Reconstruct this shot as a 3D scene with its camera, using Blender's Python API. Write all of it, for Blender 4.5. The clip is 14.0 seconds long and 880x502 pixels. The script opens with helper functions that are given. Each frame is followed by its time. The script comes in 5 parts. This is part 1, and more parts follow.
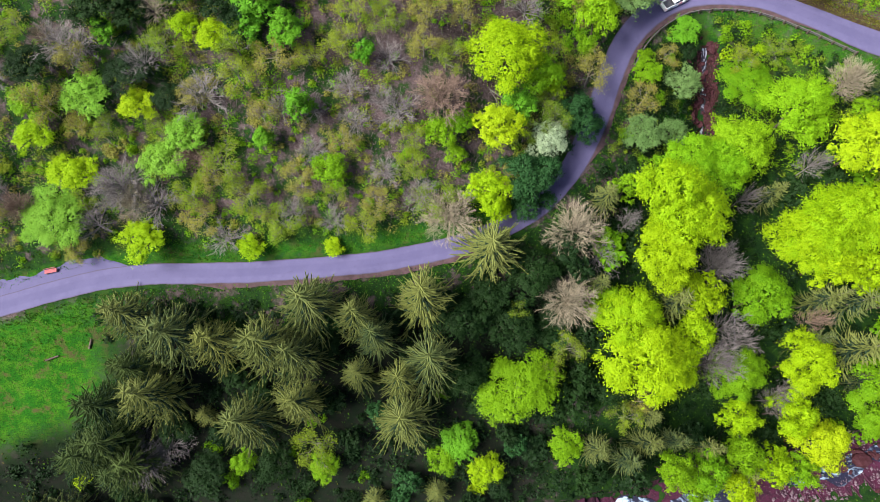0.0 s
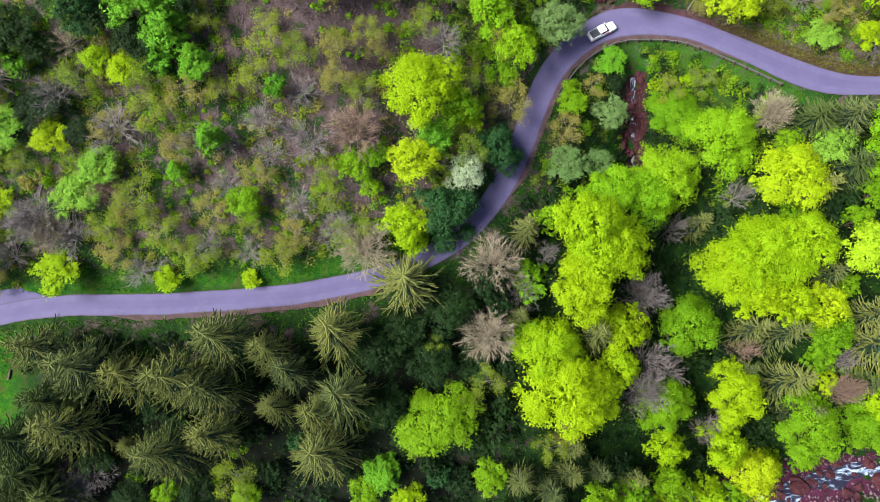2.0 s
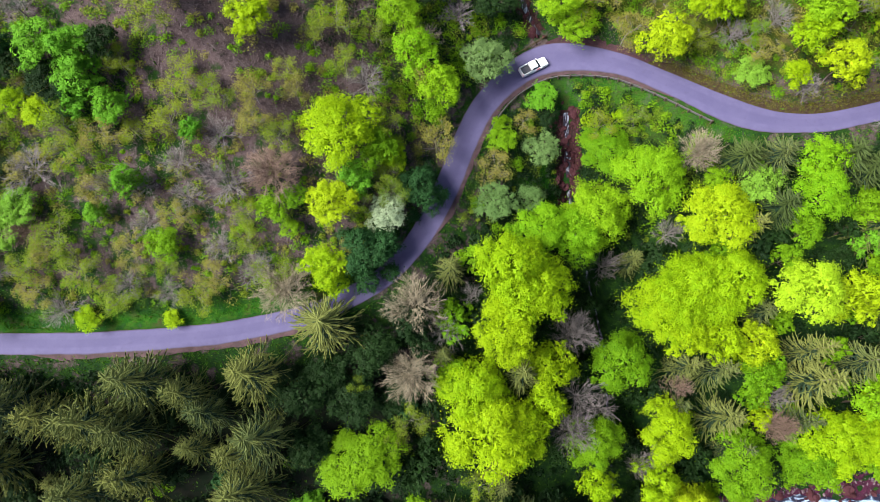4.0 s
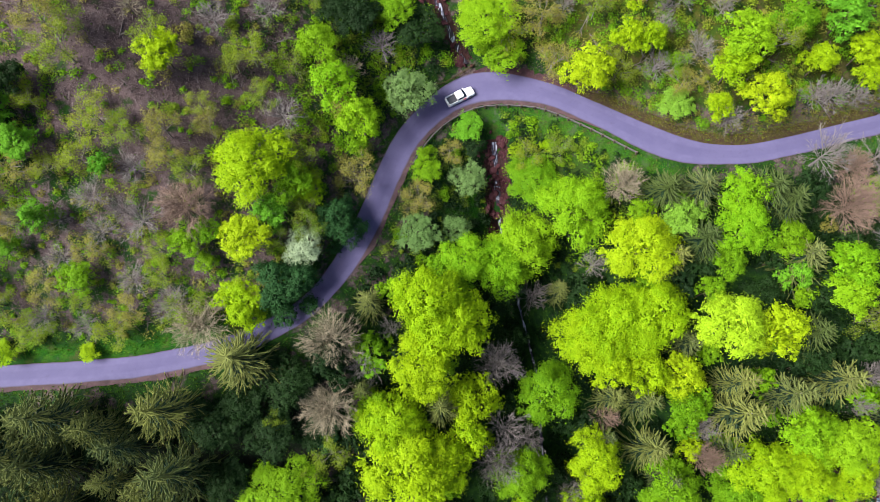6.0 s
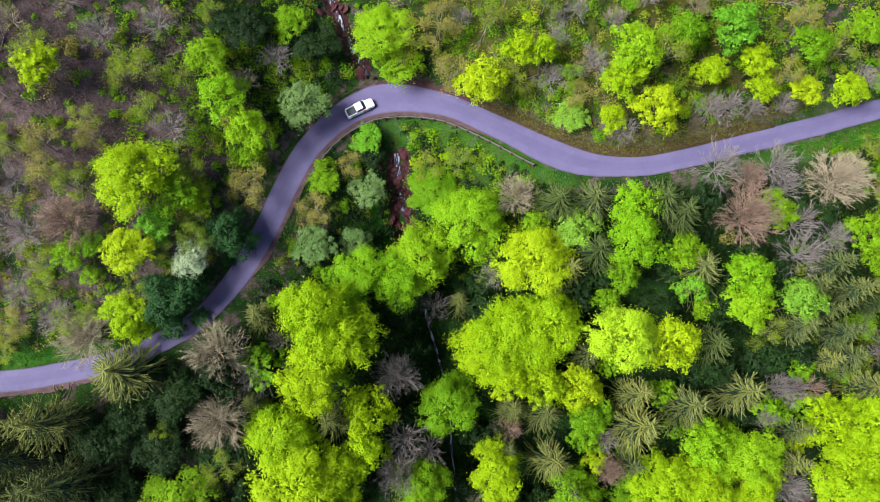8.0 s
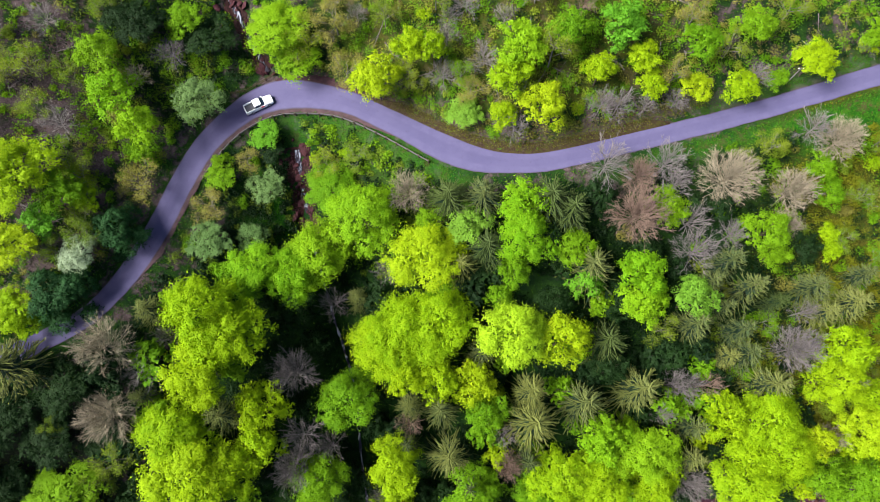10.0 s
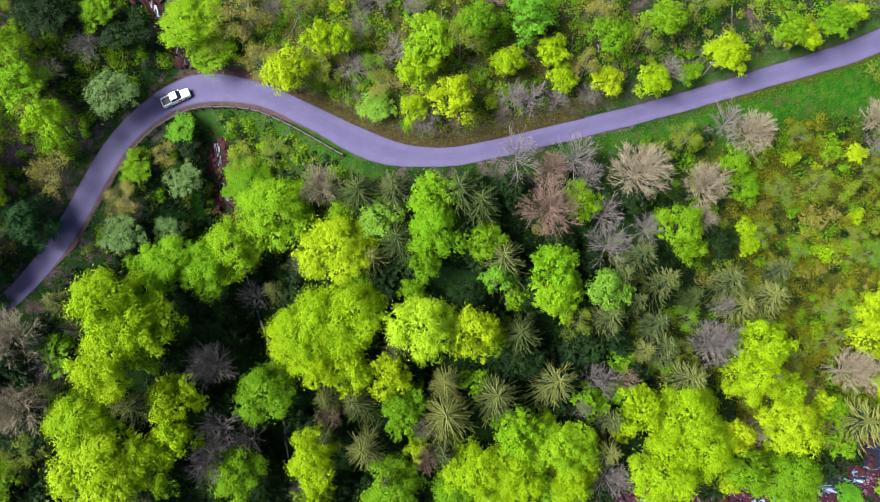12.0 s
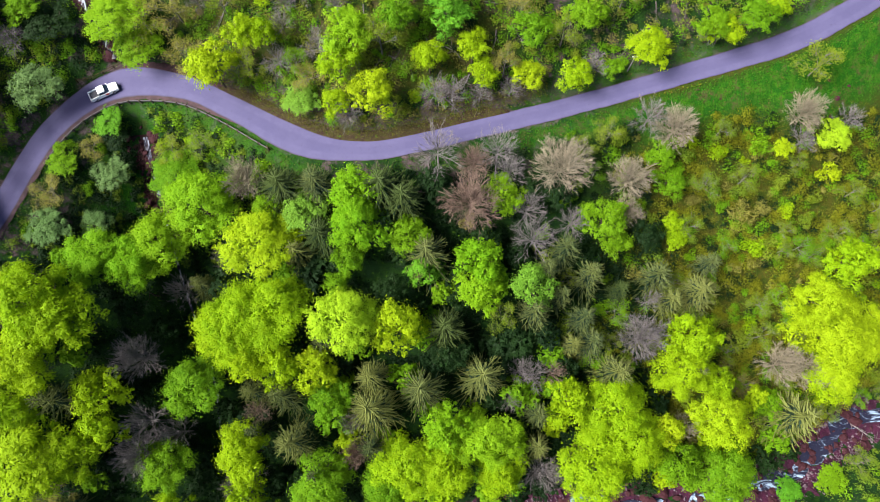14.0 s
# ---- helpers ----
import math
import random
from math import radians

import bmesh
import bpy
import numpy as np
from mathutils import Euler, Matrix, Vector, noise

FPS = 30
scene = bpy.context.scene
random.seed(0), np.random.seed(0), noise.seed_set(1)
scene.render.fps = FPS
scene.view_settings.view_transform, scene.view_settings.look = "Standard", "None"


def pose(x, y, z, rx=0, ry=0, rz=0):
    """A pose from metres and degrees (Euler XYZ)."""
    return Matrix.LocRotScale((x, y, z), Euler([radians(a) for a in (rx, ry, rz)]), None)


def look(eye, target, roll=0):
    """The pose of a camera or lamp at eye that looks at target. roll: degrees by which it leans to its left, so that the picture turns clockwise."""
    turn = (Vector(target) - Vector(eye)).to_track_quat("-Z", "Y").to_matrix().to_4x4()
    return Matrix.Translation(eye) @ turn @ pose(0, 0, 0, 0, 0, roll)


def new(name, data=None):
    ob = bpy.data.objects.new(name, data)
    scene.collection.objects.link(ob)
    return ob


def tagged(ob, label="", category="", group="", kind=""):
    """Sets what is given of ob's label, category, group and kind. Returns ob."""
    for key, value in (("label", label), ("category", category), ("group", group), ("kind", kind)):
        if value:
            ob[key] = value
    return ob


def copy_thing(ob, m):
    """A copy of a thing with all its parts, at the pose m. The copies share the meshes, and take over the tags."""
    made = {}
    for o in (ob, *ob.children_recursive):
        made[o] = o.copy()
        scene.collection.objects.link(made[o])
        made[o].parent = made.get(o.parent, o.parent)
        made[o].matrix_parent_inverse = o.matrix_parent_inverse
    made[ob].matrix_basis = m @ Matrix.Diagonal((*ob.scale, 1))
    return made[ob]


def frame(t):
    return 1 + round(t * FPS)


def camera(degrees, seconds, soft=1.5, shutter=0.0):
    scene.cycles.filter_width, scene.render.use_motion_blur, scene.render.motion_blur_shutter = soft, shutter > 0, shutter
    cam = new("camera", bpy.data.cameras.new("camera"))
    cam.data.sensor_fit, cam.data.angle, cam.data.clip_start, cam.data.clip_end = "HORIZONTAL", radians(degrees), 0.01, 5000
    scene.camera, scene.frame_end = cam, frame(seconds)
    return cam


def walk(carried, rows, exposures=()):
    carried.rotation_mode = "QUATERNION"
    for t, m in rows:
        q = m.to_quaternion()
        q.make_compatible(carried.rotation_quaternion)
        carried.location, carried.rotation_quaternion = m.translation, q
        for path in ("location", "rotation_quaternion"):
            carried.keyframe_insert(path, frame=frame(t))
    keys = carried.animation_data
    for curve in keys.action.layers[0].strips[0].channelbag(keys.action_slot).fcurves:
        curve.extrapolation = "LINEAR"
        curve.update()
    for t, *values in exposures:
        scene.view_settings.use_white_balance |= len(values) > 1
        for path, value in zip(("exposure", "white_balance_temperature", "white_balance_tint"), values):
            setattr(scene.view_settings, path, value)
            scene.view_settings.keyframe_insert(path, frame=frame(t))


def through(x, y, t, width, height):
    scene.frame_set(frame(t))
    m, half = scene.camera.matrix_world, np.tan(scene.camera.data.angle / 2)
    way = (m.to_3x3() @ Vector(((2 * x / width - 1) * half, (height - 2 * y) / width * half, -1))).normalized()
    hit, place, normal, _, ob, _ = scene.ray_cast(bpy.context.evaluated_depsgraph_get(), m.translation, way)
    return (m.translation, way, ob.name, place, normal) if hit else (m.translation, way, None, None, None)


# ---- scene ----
cam = camera(70.8, 14.0, soft=0.85)
METRES, EYE, TILT, LEAN, TURN = 105.0, 103.0, -75.0, 0.0, 0.0
ROWS = [
    (0.0, 0.0, 0.0, 0.0, -0.0, 0.0, -0.0),
    (0.5, 0.0383, -0.0005, 0.0095, -0.11, 0.07, -0.07),
    (1.0, 0.0657, 0.0002, 0.0195, -0.04, 0.15, -0.1),
    (1.5, 0.0943, 0.0011, 0.0321, 0.0, 0.17, -0.14),
    (2.0, 0.124, 0.0021, 0.0458, 0.04, 0.21, -0.19),
    (2.5, 0.1543, 0.0032, 0.0599, 0.05, 0.25, -0.22),
    (3.0, 0.1843, 0.0043, 0.0742, 0.08, 0.25, -0.25),
    (5.5, 0.3304, 0.0098, 0.1478, 0.2, 0.24, -0.43),
    (6.0, 0.3645, 0.0107, 0.157, 0.21, 0.23, -0.44),
    (6.5, 0.4014, 0.0111, 0.165, 0.24, 0.22, -0.45),
    (7.0, 0.4423, 0.0113, 0.1708, 0.31, 0.25, -0.45),
    (7.5, 0.4867, 0.0113, 0.1743, 0.33, 0.31, -0.47),
    (8.0, 0.5323, 0.0113, 0.1761, 0.36, 0.32, -0.47),
    (10.5, 0.7422, 0.0101, 0.1746, 0.58, 0.03, -0.66),
    (11.0, 0.7773, 0.0098, 0.1735, 0.59, -0.03, -0.69),
    (11.5, 0.8107, 0.0097, 0.1726, 0.59, -0.12, -0.71),
    (12.0, 0.843, 0.0098, 0.1711, 0.59, -0.15, -0.72),
    (12.5, 0.8747, 0.0096, 0.1697, 0.6, -0.23, -0.73),
    (13.0, 0.9051, 0.0094, 0.1677, 0.61, -0.23, -0.77),
    (13.5, 0.9346, 0.0094, 0.1662, 0.59, -0.26, -0.78),
    (14.0, 0.9643, 0.0094, 0.1647, 0.62, -0.27, -0.8),
]
walk(cam, [(t, pose(0, 0, EYE, TILT, LEAN, TURN) @ pose(METRES * x, METRES * y, METRES * z, 90 + pitch, roll, yaw)) for t, x, y, z, yaw, pitch, roll in ROWS],
     exposures=[(0, 1.8), (14, 1.8)])

# ---- sky and sun ----
SUN_HIGH, SUN_FROM = radians(50), radians(192)   # height, and the compass of the sun's side: 180 is west (-x)
world = bpy.data.worlds.new("sky")
scene.world = world
world.use_nodes = True
wn = world.node_tree.nodes
sky = wn.new("ShaderNodeTexSky")
sky.sky_type, sky.sun_disc, sky.sun_elevation, sky.sun_rotation = "NISHITA", False, SUN_HIGH, radians(90) - SUN_FROM
world.node_tree.links.new(sky.outputs[0], wn["Background"].inputs[0])
wn["Background"].inputs[1].default_value = 0.052
sun = new("sun", bpy.data.lights.new("sun", "SUN"))
sun.data.energy, sun.data.angle, sun.data.color = 4.8, radians(34), (1.0, 0.96, 0.88)
sun.matrix_world = look((math.cos(SUN_FROM) * math.cos(SUN_HIGH) * 300, math.sin(SUN_FROM) * math.cos(SUN_HIGH) * 300, math.sin(SUN_HIGH) * 300), (0, 0, 0))

# ---- materials ----
def shader(name):
    m = bpy.data.materials.new(name)
    m.use_nodes = True
    t = m.node_tree
    return m, t, t.nodes["Principled BSDF"]


def socket(tree, node, name, **inputs):
    """A new node with its inputs set or linked."""
    n = tree.nodes.new(node)
    for key, value in inputs.items():
        key = key.replace("_", " ")
        if isinstance(value, bpy.types.NodeSocket):
            tree.links.new(value, n.inputs[key])
        else:
            n.inputs[key].default_value = value
    return n.outputs[name] if name else n


def mixed(tree, a, b, fac, blend="MIX"):
    n = tree.nodes.new("ShaderNodeMix")
    n.data_type, n.blend_type = "RGBA", blend
    for key, value in ((0, fac), (6, a), (7, b)):
        if isinstance(value, bpy.types.NodeSocket):
            tree.links.new(value, n.inputs[key])
        else:
            n.inputs[key].default_value = (*value, 1) if isinstance(value, tuple) and len(value) == 3 else value
    return n.outputs[2]


def stretch(tree, value, lo, hi, a=0.0, b=1.0):
    n = tree.nodes.new("ShaderNodeMapRange")
    n.interpolation_type = "SMOOTHSTEP"
    tree.links.new(value, n.inputs[0])
    for i, v in enumerate((lo, hi, a, b)):
        n.inputs[i + 1].default_value = v
    return n.outputs[0]


def grain(tree, scale, detail=4.0, rough=0.6, distort=0.0):
    where = tree.nodes.new("ShaderNodeTexCoord").outputs["Object"]
    return socket(tree, "ShaderNodeTexNoise", "Fac", Vector=where, Scale=scale, Detail=detail, Roughness=rough, Distortion=distort)


def raise_by(tree, bsdf, height, strength, distance):
    n = socket(tree, "ShaderNodeBump", None, Height=height, Strength=strength, Distance=distance)
    tree.links.new(n.outputs[0], bsdf.inputs["Normal"])


def rough_material(name, a, b, scale=3.0, fine=20.0, rough=0.85, relief=0.02, third=None, metal=0.0):
    """Two colours in patches, a third in fine grain, and relief."""
    m, t, p = shader(name)
    big, small = grain(t, scale), grain(t, fine, 5)
    colour = mixed(t, a, b, stretch(t, big, 0.38, 0.62))
    colour = mixed(t, colour, third or tuple(c * 0.55 for c in a), stretch(t, small, 0.5, 0.72, 0, 0.7))
    t.links.new(colour, p.inputs["Base Color"])
    p.inputs["Roughness"].default_value, p.inputs["Metallic"].default_value = rough, metal
    p.inputs["Specular IOR Level"].default_value = 0.5 if rough < 0.8 else 0.15
    raise_by(t, p, small, 0.7, relief)
    return m


def leaf_material(name, colour, other, through=0.35, spread=0.25):
    """Thin leaves: colour differs from tree to tree and from leaf to leaf; part of the light goes through."""
    m, t, p = shader(name)
    tree_random = t.nodes.new("ShaderNodeObjectInfo").outputs["Random"]
    leaf_random = t.nodes.new("ShaderNodeNewGeometry").outputs["Random Per Island"]
    patch = stretch(t, grain(t, 0.8, 3), 0.35, 0.65)
    c = mixed(t, colour, other, tree_random)
    c = mixed(t, c, other, stretch(t, patch, 0, 1, 0, 0.45))
    dark = tuple(v * (1 - spread * 2.0) for v in colour)
    c = mixed(t, c, dark, stretch(t, leaf_random, 0.0, 1.0, 0.0, 0.36))
    t.links.new(c, p.inputs["Base Color"])
    p.inputs["Roughness"].default_value = 0.7
    p.inputs["Specular IOR Level"].default_value = 0.12
    glow = socket(t, "ShaderNodeBsdfTranslucent", None, Color=c)
    mix = t.nodes.new("ShaderNodeMixShader")
    mix.inputs[0].default_value = through
    t.links.new(p.outputs[0], mix.inputs[1])
    t.links.new(glow.outputs[0], mix.inputs[2])
    t.links.new(mix.outputs[0], t.nodes["Material Output"].inputs[0])
    return m


LEAF = {
    "L": leaf_material("lime_leaves", (0.191, 0.343, 0.0027), (0.251, 0.373, 0.0027), 0.4),
    "P": leaf_material("pale_lime_leaves", (0.29, 0.47, 0.013), (0.33, 0.49, 0.0173), 0.44),
    "M": leaf_material("fresh_green_leaves", (0.125, 0.305, 0.005), (0.19, 0.345, 0.006), 0.4),
    "Y": leaf_material("yellow_leaves", (0.251, 0.389, 0.00432), (0.305, 0.401, 0.0054), 0.4),
    "G": leaf_material("green_leaves", (0.0857, 0.217, 0.004), (0.137, 0.265, 0.004), 0.38),
    # Kind D: dark green taken near black, with forest shade in the colour.
    "D": leaf_material("shaded_dark_leaves", (0.0040, 0.0155, 0.0036), (0.0090, 0.0275, 0.0042), 0.22),
    "B": leaf_material("mint_leaves", (0.116, 0.265, 0.02), (0.157, 0.297, 0.03), 0.35),
    "V": leaf_material("sage_leaves", (0.08, 0.155, 0.042), (0.11, 0.185, 0.058), 0.35),
    "W": leaf_material("white_blossom", (0.26, 0.32, 0.21), (0.21, 0.29, 0.16), 0.3, 0.2),
    "O": leaf_material("olive_buds", (0.105, 0.185, 0.013), (0.175, 0.225, 0.014), 0.38),
    "Q": leaf_material("rusty_olive_leaves", (0.105, 0.14, 0.005), (0.165, 0.158, 0.008), 0.36),
    "o": leaf_material("tan_buds", (0.15, 0.145, 0.03), (0.195, 0.19, 0.036), 0.3),
    "F": leaf_material("larch_needles", (0.0605, 0.212, 0.01), (0.0958, 0.244, 0.01), 0.3),
    "K": leaf_material("evergreen_leaves", (0.0111, 0.0451, 0.012), (0.0161, 0.0556, 0.013), 0.2),
    # Darker spruce: deeper green by the road, painted shade in the lower stand.
    "J": leaf_material("dark_shaded_needles", (0.008, 0.022, 0.012), (0.013, 0.030, 0.014), 0.1, 0.3),
    "S": leaf_material("spruce_needles", (0.011, 0.027, 0.016), (0.022, 0.042, 0.021), 0.1, 0.3),
}
TIPS = {
    # Kind J repeats the shoots darker, with the shade in the colour.
    "J": leaf_material("dark_shaded_shoots", (0.024, 0.044, 0.012), (0.052, 0.076, 0.018), 0.15, 0.3),
    # Paler young growth; the same colour paints sun on the upper boughs.
    "S": leaf_material("sunlit_spruce_shoots", (0.040, 0.064, 0.024), (0.135, 0.150, 0.036), 0.15, 0.3),
}
BARK = {
    "X": rough_material("grey_bark", (0.115, 0.102, 0.104), (0.155, 0.138, 0.138), 1.0, 9.0),
    "T": rough_material("pale_bark", (0.19, 0.16, 0.115), (0.24, 0.205, 0.15), 1.0, 9.0),
    "R": rough_material("red_bark", (0.145, 0.098, 0.08), (0.18, 0.125, 0.10), 1.0, 9.0),
    "S": rough_material("spruce_bark", (0.1, 0.085, 0.07), (0.135, 0.12, 0.1), 1.0, 9.0),
    "N": rough_material("brown_bark", (0.05, 0.0375, 0.03), (0.075, 0.06, 0.05), 1.0, 9.0),
}


def ground_material():
    """Leaf litter, earth and grass; the share of each is a property of the ground's points."""
    m, t, p = shader("forest_floor")
    big, mid, small = grain(t, 0.10, 4), grain(t, 0.7, 5, 0.65), grain(t, 5.0, 6, 0.7)
    litter = mixed(t, (0.060, 0.043, 0.045), (0.031, 0.021, 0.023), stretch(t, mid, 0.35, 0.65))
    litter = mixed(t, litter, (0.098, 0.076, 0.078), stretch(t, small, 0.5, 0.64, 0, 0.9))
    litter = mixed(t, litter, (0.013, 0.009, 0.008), stretch(t, grain(t, 2.6, 6, 0.75), 0.54, 0.68, 0, 0.85))
    # Herb green, lowered to near black to stand in for shade under trees.
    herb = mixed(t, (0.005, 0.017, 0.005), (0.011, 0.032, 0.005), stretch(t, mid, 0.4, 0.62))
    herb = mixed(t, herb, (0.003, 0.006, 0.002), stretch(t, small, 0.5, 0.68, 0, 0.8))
    meadow = mixed(t, (0.011, 0.070, 0.004), (0.031, 0.104, 0.005), stretch(t, mid, 0.4, 0.6))
    meadow = mixed(t, meadow, (0.006, 0.024, 0.003), stretch(t, small, 0.45, 0.62, 0, 0.85))
    meadow = mixed(t, meadow, (0.048, 0.036, 0.018), stretch(t, grain(t, 0.35, 7, 0.75), 0.51, 0.64, 0, 0.85))
    share = t.nodes.new("ShaderNodeAttribute")
    share.attribute_name = "green"
    push = t.nodes.new("ShaderNodeMath")
    push.operation = "ADD"
    t.links.new(share.outputs["Fac"], push.inputs[0])
    t.links.new(stretch(t, grain(t, 0.35, 5, 0.65), 0.25, 0.75, -0.45, 0.45), push.inputs[1])
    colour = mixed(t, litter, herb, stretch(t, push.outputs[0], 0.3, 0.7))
    lush = t.nodes.new("ShaderNodeAttribute")
    lush.attribute_name = "meadow"
    colour = mixed(t, colour, meadow, lush.outputs["Fac"])
    rank = t.nodes.new("ShaderNodeAttribute")
    rank.attribute_name = "scrub"
    scrub_floor = mixed(t, (0.044, 0.042, 0.006), (0.022, 0.038, 0.004), stretch(t, mid, 0.4, 0.62))
    scrub_floor = mixed(t, scrub_floor, (0.0075, 0.014, 0.0035), stretch(t, small, 0.48, 0.66, 0, 0.85))
    colour = mixed(t, colour, scrub_floor, rank.outputs["Fac"])
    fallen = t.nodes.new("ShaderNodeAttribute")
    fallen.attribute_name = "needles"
    # Near-black litter: its colour paints the shade under the spruces.
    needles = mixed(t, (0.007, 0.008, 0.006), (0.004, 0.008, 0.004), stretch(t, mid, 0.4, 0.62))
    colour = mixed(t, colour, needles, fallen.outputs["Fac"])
    t.links.new(colour, p.inputs["Base Color"])
    p.inputs["Roughness"].default_value = 0.95
    p.inputs["Specular IOR Level"].default_value = 0.06
    raise_by(t, p, small, 0.9, 0.12)
    return m


def asphalt_material():
    m, t, p = shader("asphalt")
    patch, mid, fine = grain(t, 0.25, 4), grain(t, 1.6, 5, 0.7), grain(t, 45.0, 3)
    c = mixed(t, (0.043, 0.038, 0.097), (0.051, 0.045, 0.108), stretch(t, patch, 0.35, 0.65))
    c = mixed(t, c, (0.035, 0.031, 0.072), stretch(t, mid, 0.55, 0.75, 0, 0.6))
    c = mixed(t, c, (0.07, 0.062, 0.115), stretch(t, fine, 0.55, 0.7, 0, 0.35))
    across = t.nodes.new("ShaderNodeAttribute")
    across.attribute_name = "across"
    side = socket(t, "ShaderNodeMath", None)
    side.operation = "ABSOLUTE"
    t.links.new(across.outputs["Fac"], side.inputs[0])
    worn = stretch(t, grain(t, 0.6, 4), 0.4, 0.7, 0.25, 0.8)
    track = t.nodes.new("ShaderNodeMath")
    track.operation = "MULTIPLY"
    t.links.new(worn, track.inputs[0])
    t.links.new(stretch(t, side.outputs[0], 0.25, 0.5), track.inputs[1])
    c = mixed(t, c, (0.061, 0.054, 0.122), track.outputs[0])
    c = mixed(t, c, (0.030, 0.022, 0.034), stretch(t, side.outputs[0], 0.86, 1.0, 0, 0.85))
    t.links.new(c, p.inputs["Base Color"])
    p.inputs["Roughness"].default_value = 0.9
    raise_by(t, p, fine, 0.4, 0.006)
    return m


def water_material(name, across, dark, white, low, high):
    """Dark clear water broken by white threads drawn out along the flow."""
    m, t, p = shader(name)
    where = t.nodes.new("ShaderNodeTexCoord").outputs["Object"]
    drawn = t.nodes.new("ShaderNodeMapping")
    t.links.new(where, drawn.inputs["Vector"])
    drawn.inputs["Scale"].default_value = across
    w = socket(t, "ShaderNodeTexNoise", "Fac", Vector=drawn.outputs[0], Scale=1.0, Detail=7.0, Roughness=0.68, Distortion=1.2)
    c = mixed(t, dark, white, stretch(t, w, low, high))
    t.links.new(c, p.inputs["Base Color"])
    t.links.new(stretch(t, w, low, high, 0.08, 0.7), p.inputs["Roughness"])
    raise_by(t, p, grain(t, 3.5, 5), 0.6, 0.08)
    return m


GROUND, ASPHALT = ground_material(), asphalt_material()
WATER = water_material("river_water", (0.22, 0.5, 0.4), (0.013, 0.012, 0.024), (0.25, 0.34, 0.48), 0.50, 0.66)
BROOK_WATER = water_material("brook_water", (1.5, 0.45, 0.6), (0.02, 0.016, 0.024), (0.30, 0.31, 0.40), 0.50, 0.64)
RED_BANK = rough_material("dark_red_bank", (0.0375, 0.016, 0.021), (0.0225, 0.011, 0.014), 0.9, 7.0, 0.85, 0.08, (0.07, 0.045, 0.05))
BED = rough_material("wet_stream_bed", (0.022, 0.006, 0.006), (0.011, 0.0045, 0.0045), 0.8, 5.0, 0.82, 0.12, (0.034, 0.015, 0.014))
RIVER_BED = rough_material("maroon_shingle", (0.036, 0.006, 0.020), (0.018, 0.004, 0.011), 0.7, 5.0, 0.85, 0.15, (0.066, 0.030, 0.050))
GRAVEL = rough_material("red_verge", (0.055, 0.0325, 0.0375), (0.035, 0.0225, 0.025), 0.8, 14.0)
ROCK = rough_material("wet_red_rock", (0.026, 0.006, 0.008), (0.038, 0.012, 0.017), 1.3, 9.0, 0.82, 0.05, (0.048, 0.022, 0.028))
PALE_STONE = rough_material("pale_purple_gravel", (0.085, 0.055, 0.075), (0.04, 0.016, 0.028), 1.5, 8.0, 0.7, 0.03, (0.17, 0.14, 0.16))
MOSS_BANK = rough_material("mossy_bank", (0.030, 0.028, 0.006), (0.020, 0.011, 0.008), 1.8, 4.0, 0.9, 0.3, (0.058, 0.034, 0.014))
DEAD_WOOD = rough_material("dead_wood", (0.085, 0.0675, 0.07), (0.12, 0.1, 0.1), 1.0, 9.0)
WOOD = rough_material("weathered_wood", (0.1, 0.09, 0.095), (0.135, 0.12, 0.125), 2.0, 25.0)
CONCRETE = rough_material("old_concrete", (0.19, 0.17, 0.18), (0.15, 0.135, 0.145), 0.8, 12.0)
GRASS = leaf_material("grass_blades", (0.017, 0.108, 0.004), (0.047, 0.148, 0.005), 0.3)
HERB = leaf_material("herb_leaves", (0.024, 0.08, 0.006), (0.055, 0.112, 0.007), 0.3)
LITTER = leaf_material("brown_leaf_litter", (0.07, 0.051, 0.05), (0.105, 0.08, 0.077), 0.1, 0.4)
COVER = leaf_material("olive_ground_cover", (0.066, 0.088, 0.005), (0.115, 0.125, 0.007), 0.25, 0.35)
RAIL = rough_material("weathered_rail", (0.066, 0.06, 0.066), (0.088, 0.08, 0.086), 1.2, 14.0, 0.85, 0.02, (0.04, 0.036, 0.036))
DRY = leaf_material("dry_herbs", (0.085, 0.074, 0.018), (0.07, 0.052, 0.02), 0.25)


def plain(name, colour, rough, metal=0.0, coat=0.0, glass=0.0):
    m, t, p = shader(name)
    n = grain(t, 6.0, 5)
    t.links.new(mixed(t, colour, tuple(c * 0.82 for c in colour), stretch(t, n, 0.45, 0.7, 0, 0.6)), p.inputs["Base Color"])
    for key, value in (("Roughness", rough), ("Metallic", metal), ("Coat Weight", coat), ("Transmission Weight", glass)):
        p.inputs[key].default_value = value
    return m


# ---- the lie of the land ----
ROAD = [(-320, -30), (-200, -12), (-130, -2), (-95, 8), (-76, 15), (-65, 18.4), (-56, 20.8), (-47, 22), (-30, 22.3), (-12, 23.6),
        (-3, 25.1), (5, 27.1), (12.5, 30.6), (17.2, 34), (20.8, 38.2), (24.2, 44), (26.8, 50), (29.8, 58), (31.9, 62.2), (34.6, 66),
        (37.4, 68.7), (40.6, 71), (44.6, 72.5), (50, 72.4), (56.5, 71), (63.7, 67.6), (72.4, 62.9), (78, 60.5), (84.6, 59.5), (92, 60),
        (106, 63.4), (125, 68.5), (144.2, 74.5), (159, 79.4), (169, 84.6), (180, 92), (200, 108), (250, 150), (360, 220)]
